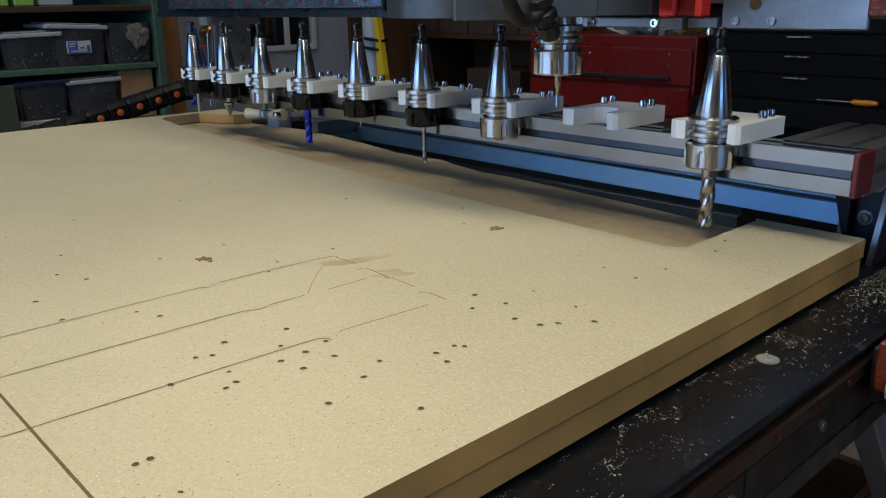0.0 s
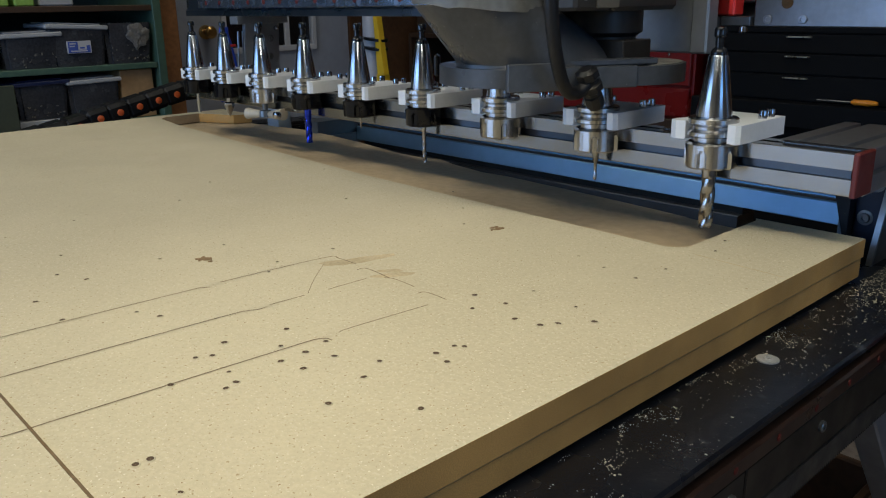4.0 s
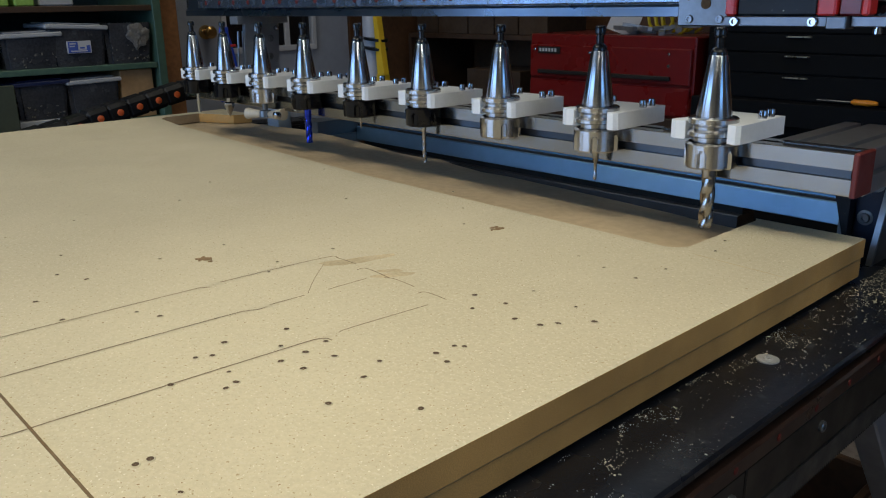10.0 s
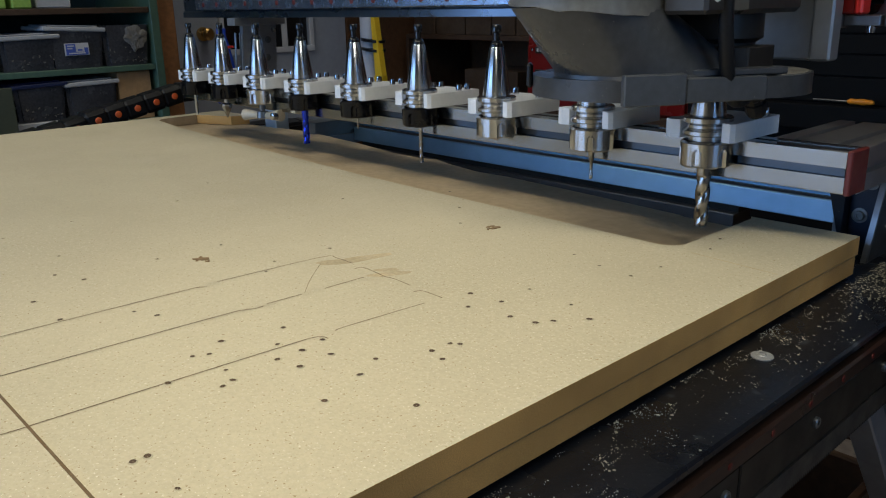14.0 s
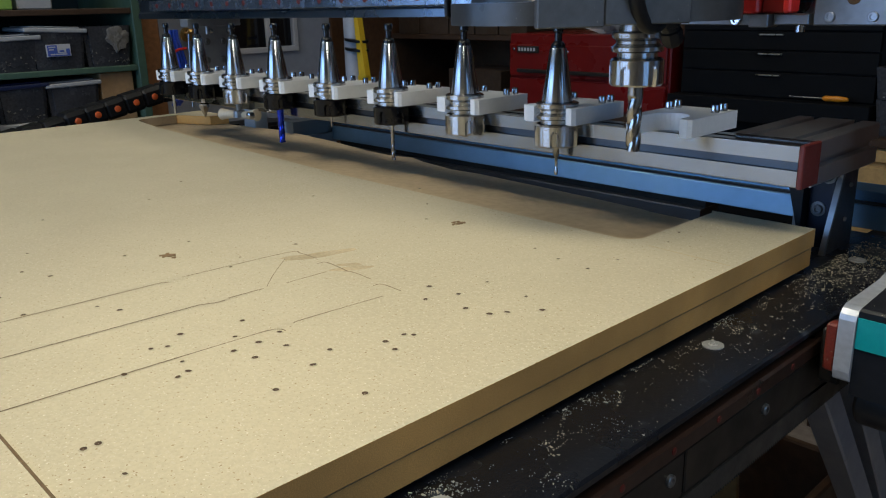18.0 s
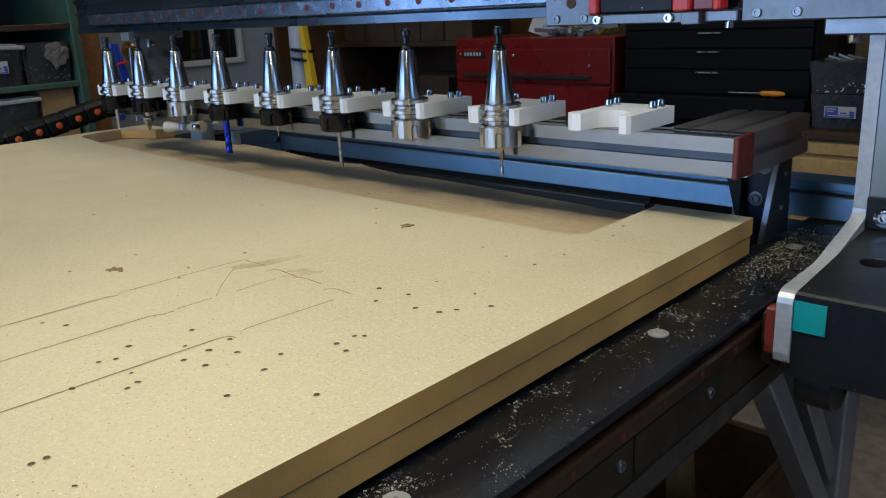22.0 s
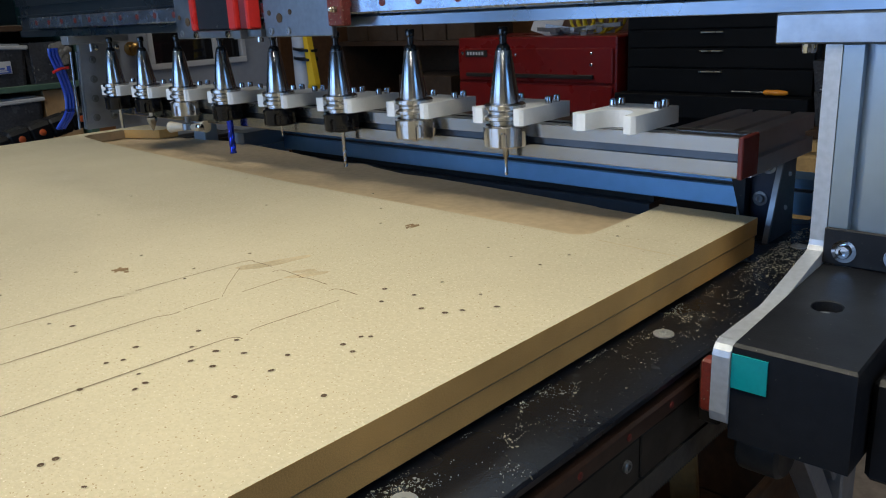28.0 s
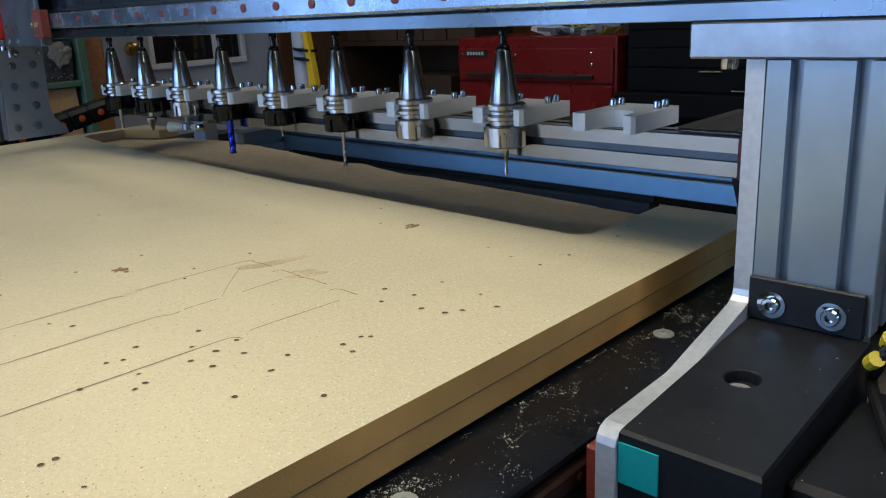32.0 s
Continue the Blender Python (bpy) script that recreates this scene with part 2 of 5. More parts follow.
# ---- mesh helpers ----


def box(bm, x0, x1, y0, y1, z0, z1, bevel=0.0, m=None):
    """A box, with chamfered edges if bevel is given."""
    if bevel <= 0:
        v = [bm.verts.new(p) for p in ((x0, y0, z0), (x1, y0, z0), (x1, y1, z0), (x0, y1, z0), (x0, y0, z1), (x1, y0, z1), (x1, y1, z1), (x0, y1, z1))]
        fs = ((0, 3, 2, 1), (4, 5, 6, 7), (0, 1, 5, 4), (1, 2, 6, 5), (2, 3, 7, 6), (3, 0, 4, 7))
        for f in fs:
            bm.faces.new([v[i] for i in f])
        new_verts = v
    else:
        b = bevel
        lo, hi = (x0, y0, z0), (x1, y1, z1)
        new_verts, idx = [], {}
        for c in range(8):
            s = [(c >> i) & 1 for i in range(3)]
            for a in range(3):
                p = [(hi[i] if s[i] else lo[i]) for i in range(3)]
                for i in range(3):
                    if i != a:
                        p[i] += -b if s[i] else b
                idx[(c, a)] = bm.verts.new(p)
                new_verts.append(idx[(c, a)])
        for c in range(8):
            fl = [idx[(c, a)] for a in range(3)]
            bm.faces.new(fl if bin(c).count("1") % 2 else fl[::-1])
        for a in range(3):
            o1, o2 = (a + 1) % 3, (a + 2) % 3
            for side in (0, 1):
                cs = []
                for s1, s2 in ((0, 0), (1, 0), (1, 1), (0, 1)):
                    cs.append((side << a) | (s1 << o1) | (s2 << o2))
                fl = [idx[(c, a)] for c in cs]
                bm.faces.new(fl if side else fl[::-1])
            for s1, s2 in ((0, 0), (1, 0), (1, 1), (0, 1)):
                c0 = (s1 << o1) | (s2 << o2)
                c1 = c0 | (1 << a)
                fl = [idx[(c0, o1)], idx[(c1, o1)], idx[(c1, o2)], idx[(c0, o2)]]
                bm.faces.new(fl if s1 == s2 else fl[::-1])
    if m is not None:
        bmesh.ops.transform(bm, matrix=m, verts=new_verts)
    return new_verts


def lathe(bm, profile, segs=32, m=None, cap=True, wobble=None):
    """Turn (radius, height) pairs about z. wobble(i, k): factor on the radius."""
    rings = []
    for k, (r, z) in enumerate(profile):
        ring = []
        for i in range(segs):
            a = 2 * math.pi * i / segs
            rr = r * (wobble(i, k) if wobble else 1)
            ring.append(bm.verts.new((rr * math.cos(a), rr * math.sin(a), z)))
        rings.append(ring)
    for r0, r1 in zip(rings, rings[1:]):
        for i in range(segs):
            j = (i + 1) % segs
            bm.faces.new((r0[i], r0[j], r1[j], r1[i]))
    if cap:
        bm.faces.new(rings[0][::-1])
        bm.faces.new(rings[-1])
    vs = [v for r in rings for v in r]
    if m is not None:
        bmesh.ops.transform(bm, matrix=m, verts=vs)
    return vs


def prism(bm, outline, z0, z1, m=None):
    """An outline in the xy plane (anticlockwise), raised from z0 to z1."""
    lo = [bm.verts.new((x, y, z0)) for x, y in outline]
    hi = [bm.verts.new((x, y, z1)) for x, y in outline]
    bm.faces.new(lo[::-1])
    bm.faces.new(hi)
    n = len(outline)
    for i in range(n):
        j = (i + 1) % n
        bm.faces.new((lo[i], lo[j], hi[j], hi[i]))
    if m is not None:
        bmesh.ops.transform(bm, matrix=m, verts=lo + hi)
    return lo + hi


def tube(bm, points, r, segs=10, r_of=None):
    """A round tube through points."""
    pts = [Vector(p) for p in points]
    rings = []
    up = Vector((0.13, 0.27, 0.95))
    for i, p in enumerate(pts):
        d = (pts[min(i + 1, len(pts) - 1)] - pts[max(i - 1, 0)]).normalized()
        s = d.cross(up).normalized()
        u = s.cross(d)
        rr = r_of(i) if r_of else r
        rings.append([bm.verts.new(p + rr * (math.cos(2 * math.pi * k / segs) * s + math.sin(2 * math.pi * k / segs) * u)) for k in range(segs)])
    for a, b in zip(rings, rings[1:]):
        for k in range(segs):
            j = (k + 1) % segs
            bm.faces.new((a[k], a[j], b[j], b[k]))
    bm.faces.new(rings[0][::-1])
    bm.faces.new(rings[-1])


def spline(pts, n=8):
    """Points on a smooth curve through pts."""
    p = [Vector(q) for q in pts]
    p = [2 * p[0] - p[1]] + p + [2 * p[-1] - p[-2]]
    out = []
    for i in range(1, len(p) - 2):
        for k in range(n):
            t = k / n
            a, b, c, d = p[i - 1], p[i], p[i + 1], p[i + 2]
            out.append(0.5 * ((2 * b) + (c - a) * t + (2 * a - 5 * b + 4 * c - d) * t * t + (3 * b - a - 3 * c + d) * t ** 3))
    out.append(p[-2])
    return out


def mesh_of(name, bm, material, smooth=False):
    bmesh.ops.recalc_face_normals(bm, faces=bm.faces[:])
    me = bpy.data.meshes.new(name)
    bm.to_mesh(me)
    bm.free()
    me.materials.append(material)
    if smooth:
        me.polygons.foreach_set("use_smooth", [True] * len(me.polygons))
        me.set_sharp_from_angle(angle=radians(35))
    return me


def part(name, bm, material, parent=None, label="", smooth=False):
    ob = new(name, mesh_of(name, bm, material, smooth))
    ob.parent = parent
    if label:
        ob["label"] = label
    return ob


def share(name, me, parent, m):
    ob = new(name, me)
    ob.parent = parent
    ob.matrix_basis = m
    return ob


def thing(name, label, category, at=(0, 0, 0), group="", kind=""):
    ob = new(name)
    ob.empty_display_size = 0.05
    ob.matrix_basis = pose(*at)
    return tagged(ob, label, category, group, kind)


def solid(name, bm, material, label, category="", kind="", group="", smooth=False):
    return tagged(part(name, bm, material, None, "", smooth), label, category, group, kind)


def bolt_mesh(name, r, h, material, washer=0.0):
    """A socket-head screw that points up, with its hollow."""
    bm = bmesh.new()
    if washer:
        lathe(bm, ((washer, 0), (washer, 0.0012), (r, 0.0014)), 20)
    lathe(bm, ((r, 0), (r, h * 0.75), (r * 0.85, h), (r * 0.5, h), (r * 0.45, h * 0.45), (0.0004, h * 0.45)), 14)
    return mesh_of(name, bm, material, True)


def eased(outline, c=0.0006):
    """The outline with every corner cut back a little."""
    out, n = [], len(outline)
    for i in range(n):
        p, a, b = Vector(outline[i]), Vector(outline[i - 1]), Vector(outline[(i + 1) % n])
        out += [p + (a - p).normalized() * c, p + (b - p).normalized() * c]
    return [(q.x, q.y) for q in out]


def tslot(bm, length, w, h, slots_side=1, slots_top=1, slot=0.008, deep=0.007):
    """Outline of a slotted extrusion w wide (x) and h high (y), raised along z."""
    pts = []

    def edge(a, b, n, inward):
        a, b = Vector(a), Vector(b)
        d = (b - a)
        L = d.length
        d.normalize()
        pts.append(a + d * 0.0009)
        for k in range(n):
            c = a + d * (L * (k + 0.5) / n)
            for p in (c - d * slot / 2, c - d * slot / 2 + inward * deep, c + d * slot / 2 + inward * deep, c + d * slot / 2):
                pts.append(p)
        pts.append(b - d * 0.0009)
    edge((0, 0), (w, 0), slots_top, Vector((0, 1)))
    edge((w, 0), (w, h), slots_side, Vector((-1, 0)))
    edge((w, h), (0, h), slots_top, Vector((0, -1)))
    edge((0, h), (0, 0), slots_side, Vector((1, 0)))
    return prism(bm, [(p.x, p.y) for p in pts], 0, length)

# ---- the room ----


def room():
    bm = bmesh.new()
    box(bm, -3.0, 2.6, -3.4, 2.3, -0.12, 0)
    solid("floor", bm, CONCRETE, "worn grey-brown concrete workshop floor", "floor", "structure")
    bm = bmesh.new()
    box(bm, -3.0, 2.6, -3.4, 2.3, 2.6, 2.7)
    solid("ceiling", bm, PLASTER, "plain ceiling over the workshop", "ceiling", "structure")
    bm = bmesh.new()
    box(bm, -2.9, 2.6, 2.0, 2.15, 0, 2.6)
    solid("wall_north", bm, WOODDK, "dark brown wood panelled wall", "wall", "structure")

    def holed(name, axis, at0, at1, lo, hi, wlo, whi, z0, z1, paint=PLASTER, label="painted workshop wall with a window opening"):
        b = bmesh.new()
        spans = ((lo, wlo, 0, 2.6), (whi, hi, 0, 2.6), (wlo, whi, 0, z0), (wlo, whi, z1, 2.6))
        for a, c, p, q in spans:
            if axis == "y":
                box(b, a, c, at0, at1, p, q)
            else:
                box(b, at0, at1, a, c, p, q)
        solid(name, b, paint, label, "wall", "structure")
    holed("wall_south", "y", -3.4, -3.25, -2.85, 2.45, -2.50, -0.30, 0.85, 2.25)
    # this opening is added to go with the west lamp
    holed("wall_west", "x", -3.0, -2.85, -3.4, 2.15, -3.05, -1.85, 0.90, 2.10, WOODDK, "dark brown wood panelled wall with an added window opening")
    holed("wall_east", "x", 2.45, 2.6, -3.4, 2.15, -1.45, -0.35, 1.0, 2.15)
    # the last fixture is made up to carry the rear fill lamp
    for x, y in ((0.90, -0.60), (-1.4, -1.10), (-1.7, 0.60)):
        f = thing("tube_light", "long white ceiling tube light, out of view", "lamp", (x, y, 2.42), "ceiling lights")
        bm = bmesh.new()
        box(bm, -0.65, 0.65, -0.08, 0.08, 0.05, 0.12, 0.004)
        box(bm, -0.01, 0.01, -0.01, 0.01, 0.12, 0.18)
        part("housing", bm, WHITE, f)
        bm = bmesh.new()
        tube(bm, ((-0.6, 0.0, 0.03), (0.6, 0.0, 0.03)), 0.013, 12)
        part("tube", bm, TUBE, f, "", True)
    w = thing("work_light", "small white work light hung over the table", "lamp", (-0.06, -0.58, 1.72))
    bm = bmesh.new()
    box(bm, -0.22, 0.22, -0.07, 0.07, 0.02, 0.06, 0.004)
    part("housing", bm, WHITE, w)
    for dx in (-0.18, 0.18):
        bm = bmesh.new()
        tube(bm, ((dx, 0, 0.06), (dx, 0, 0.88)), 0.004, 6)
        part("hanger", bm, DARK, w)
    bm = bmesh.new()
    tube(bm, ((-0.2, 0.0, 0.012), (0.2, 0.0, 0.012)), 0.010, 12)
    part("tube", bm, TUBE, w, "", True)


room()

RAILBACK = mat("rail_backing", (0.020, 0.017, 0.014), 0.42, 0.4, vary=0.3, scale=25)
# Grey aluminium, its colour darkened for the shade under the gantry
LEDGE = streaky("shade_darkened_ledge", (0.065, 0.075, 0.09), 0.36, 0.9, "x", 0.05)
GEAR = mat("gear_steel", (0.06, 0.06, 0.058), 0.45, 0.7, vary=0.25, scale=40)
ZINC = mat("zinc", (0.48, 0.49, 0.51), 0.35, 0.8, vary=0.1, scale=80)

# ---- spoilboard and table ----
TOP, MID, LOW = 0.900, 0.8815, 0.861
WB, NOTCH_X, NOTCH_Y = -1.443, -0.106, -0.156


CUTS = (
    (((-0.3394, -0.6836), (-0.3352, -0.5450), (-0.3338, -0.5300), (-0.3300, -0.5235)), 0.0008) ,
    (((-0.3354, -0.5106), (-0.3289, -0.4084), (-0.3168, -0.399), (-0.2917, -0.3982)), 0.0008) ,
    (((-0.2779, -0.4074), (-0.2739, -0.399), (-0.239, -0.4015)), 0.0008) ,
    (((-0.267, -0.7032), (-0.2608, -0.5500), (-0.2585, -0.5300), (-0.2548, -0.5220), (-0.2545, -0.5140)), 0.0008) ,
    (((-0.2571, -0.5092), (-0.2557, -0.4771)), 0.0008) ,
    (((-0.2575, -0.4732), (-0.2835, -0.4494), (-0.3129, -0.4189)), 0.0004) ,
    (((-0.2537, -0.4561), (-0.253, -0.4152)), 0.0008) ,
    (((-0.2436, -0.404), (-0.2332, -0.3999), (-0.2076, -0.401)), 0.0008) ,
    (((-0.1938, -0.4104), (-0.1899, -0.4028), (-0.1659, -0.403)), 0.0008) ,
    (((-0.1833, -0.7096), (-0.1752, -0.5450), (-0.1735, -0.5230), (-0.1695, -0.5165), (-0.1640, -0.5155)), 0.0008) ,
    (((-0.1722, -0.5035), (-0.1733, -0.4926), (-0.1678, -0.4208)), 0.0008) ,
    (((-0.1842, -0.7256), (-0.1828, -0.7082)), 0.0008) ,
)
HOLES_BIG = ((-0.4591, -0.6045), (-0.4272, -0.5904), (-0.3993, -0.6409), (-0.3425, -0.6392), (-0.2966, -0.5823), (-0.2148, -0.5719), (-0.2053, -0.5985), (-0.2005, -0.5885), (-0.1528, -0.5971), (-0.1495, -0.606), (-0.1785, -0.6286), (-0.1037, -0.6826), (-0.1036, -0.6747), (-0.2048, -0.5271), (-0.1596, -0.5602), (-0.1602, -0.5402), (-0.1394, -0.5557), (-0.1654, -0.5197), (-0.1409, -0.5299), (-0.113, -0.5133), (-0.1015, -0.5353), (-0.0958, -0.4782), (-0.0959, -0.4611), (-0.0903, -0.4568), (-0.0808, -0.4823), (-0.0447, -0.537), (-0.0882, -0.5721), (-0.1572, -0.3799), (-0.1372, -0.4024), (-0.1263, -0.3763), (-0.0999, -0.3949), (-0.0786, -0.3908), (-0.0713, -0.379), (-0.0546, -0.3577))
HOLES_SMALL = ((-0.4373, -0.5187), (-0.3177, -0.5916), (-0.436, -0.4532), (-0.1694, -0.5931), (-0.0636, -0.6769), (-0.627, -0.6011), (-0.5173, -0.5817), (-0.3495, -0.4452), (-0.3293, -0.4664), (-0.1813, -0.5466), (-0.1293, -0.3393), (-0.0829, -0.3436), (-0.1255, -0.2495), (-0.0891, -0.2544), (-0.0843, -0.2159), (-0.162, -0.2387), (-0.3463, -0.385), (-0.3703, -0.1857), (-0.3199, -0.2331), (-0.439, -0.1356), (-0.5082, -0.2505), (-0.6792, -0.1629), (-0.6508, -0.397), (-0.7203, -0.3203), (-0.6456, -0.5248), (-0.0909, -0.1008), (-0.0806, -0.1376))
STAINS = ((-0.3051, -0.4043, 0.02, 0.008, 60), (-0.2988, -0.3863, 0.035, 0.008, 75), (-0.2442, -0.394, 0.02, 0.006, 60), (-0.2544, -0.3888, 0.012, 0.005, 50))


def arc(cx, cy, r, a0, a1, n=6):
    return [(cx + r * math.cos(radians(a0 + (a1 - a0) * k / n)), cy + r * math.sin(radians(a0 + (a1 - a0) * k / n))) for k in range(n + 1)]


def spoilboard():
    s = thing("spoilboard", "two-layer tan fibreboard spoilboard with cut lines and screw holes", "work surface", (0, 0, 0))
    bm = bmesh.new()
    r = 0.02
    nx, ny = NOTCH_X, NOTCH_Y
    out = [(WB, -2.0), (0.0022, -2.0), (0.0022, 0.0), (nx - 0.004, 0.0)] + [(nx, -0.006)]
    out += arc(nx - r, ny + r, r, 0, -90) + [(-0.60, ny + 0.009), (-1.0, ny + 0.034), (-1.26, ny + 0.053), (-1.390, ny + 0.071), (-1.404, ny + 0.080), (-1.410, ny + 0.092), (-1.412, 0.012), (-1.325, 0.048), (-1.312, 0.085), (WB, 0.085)]
    prism(bm, out, MID, TOP)
    top = part("top_sheet", bm, MDF, s)
    me = top.data
    me.materials.append(MDF_EDGE)
    me.materials.append(MDF_LOW)
    for p in me.polygons:
        if abs(p.normal.z) < 0.5:
            p.material_index = 2 if p.center.x < -0.09 and -0.2 < p.center.y < 0.03 and p.center.x > WB + 0.01 else 1
    bm = bmesh.new()
    low_out = [(WB, -2.0), (0.0006, -2.0), (0.0006, -0.001), (nx + 0.002, -0.001), (nx, 0.014), (-0.20, 0.020), (-0.21, 0.024), (-0.305, 0.034), (-0.40, 0.042), (-0.515, 0.050), (-0.57, 0.047), (-0.65, 0.062), (-0.693, 0.076), (-0.72, 0.066), (-0.80, 0.068), (-0.93, 0.090), (-1.13, 0.110), (-1.20, 0.100), (-1.31, 0.083), (WB, 0.083)]
    prism(bm, low_out, LOW, MID - 0.0018)
    low = part("lower_sheet", bm, MDF_LOW, s, "darker lower fibreboard sheet")
    low.data.materials.append(MDF_EDGE)
    for p in low.data.polygons:
        if abs(p.normal.z) < 0.5:
            p.material_index = 1

    def line(name, pts, w, mtl=CUT, z=TOP + 0.0003):
        b = bmesh.new()
        pp = [Vector((x, y, 0)) for x, y in pts]
        left, right = [], []
        for i, p in enumerate(pp):
            d = (pp[min(i + 1, len(pp) - 1)] - pp[max(i - 1, 0)]).normalized()
            nrm = Vector((-d.y, d.x, 0)) * w / 2
            left.append(b.verts.new((p.x + nrm.x, p.y + nrm.y, z)))
            right.append(b.verts.new((p.x - nrm.x, p.y - nrm.y, z)))
        for i in range(len(pp) - 1):
            b.faces.new((right[i], right[i + 1], left[i + 1], left[i]))
        return part(name, b, mtl, s)
    # cut lines left by earlier jobs
    for pts, w in CUTS:
        line("cut_line", [(v.x, v.y) for v in spline([(x, y, 0) for x, y in pts], 4)] if len(pts) > 2 else pts, w * 1.15)
    line("shallow_step", [(-0.088, -0.160), (-0.002, -0.166)], 0.0016, STAIN)
    b = bmesh.new()
    box(b, WB, -0.02, -0.7111, -0.7094, MID, TOP + 0.0004)
    part("sheet_seam", b, CUT, s)
    # screw holes, one mesh for each size; dark centres paint the shade inside
    big, small = bmesh.new(), bmesh.new()
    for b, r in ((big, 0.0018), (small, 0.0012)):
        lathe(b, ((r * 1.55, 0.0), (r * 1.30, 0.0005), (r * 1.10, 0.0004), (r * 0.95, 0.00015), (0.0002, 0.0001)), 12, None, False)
    big, small = mesh_of("screw_hole", big, HOLE_SHADE), mesh_of("screw_hole", small, HOLE_SHADE)
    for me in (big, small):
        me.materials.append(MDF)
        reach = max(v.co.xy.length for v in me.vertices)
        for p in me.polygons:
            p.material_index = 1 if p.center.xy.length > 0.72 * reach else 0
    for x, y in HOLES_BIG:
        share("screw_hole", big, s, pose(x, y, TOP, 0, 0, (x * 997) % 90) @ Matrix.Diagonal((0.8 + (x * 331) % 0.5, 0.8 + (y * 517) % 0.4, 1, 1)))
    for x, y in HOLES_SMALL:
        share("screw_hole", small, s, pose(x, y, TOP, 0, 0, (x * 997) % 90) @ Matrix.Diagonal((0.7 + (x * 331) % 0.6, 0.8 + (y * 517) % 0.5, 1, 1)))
    # torn spots
    rng = random.Random(5)
    for cx, cy, n in ((-0.405, -0.488, 14), (-0.284, -0.224, 9)):
        b = bmesh.new()
        for k in range(n):
            a, q = rng.uniform(0, 6.3), rng.uniform(0, 0.008)
            w, h = rng.uniform(0.001, 0.0045), rng.uniform(0.0007, 0.0018)
            box(b, -w, w, -h, h, 0, 0.0008 + 0.0003 * k / n, 0, pose(cx + q * math.cos(a) * 1.3, cy + q * math.sin(a), TOP - 0.0002, 0, 0, rng.uniform(40, 80)))
        part("torn_spot", b, TORN, s, "splintered brown fibre spot")
    for lift, (cx, cy, w, h, rz) in enumerate(STAINS):
        b = bmesh.new()
        n = 26
        vs = []
        for k in range(n):
            a = 2 * math.pi * k / n
            q = 1 + 0.28 * noise.noise(Vector((cx * 31 + 1.4 * math.cos(a), cy * 17 + 1.4 * math.sin(a), 2)))
            vs.append(b.verts.new((w * q * math.cos(a), h * q * math.sin(a), 0)))
        b.faces.new(vs)
        bmesh.ops.transform(b, matrix=pose(cx, cy, TOP + 0.0001 + 0.00004 * lift, 0, 0, rz), verts=b.verts[:])
        part("rub_mark", b, STAIN, s, "faint brown burnish mark")


spoilboard()


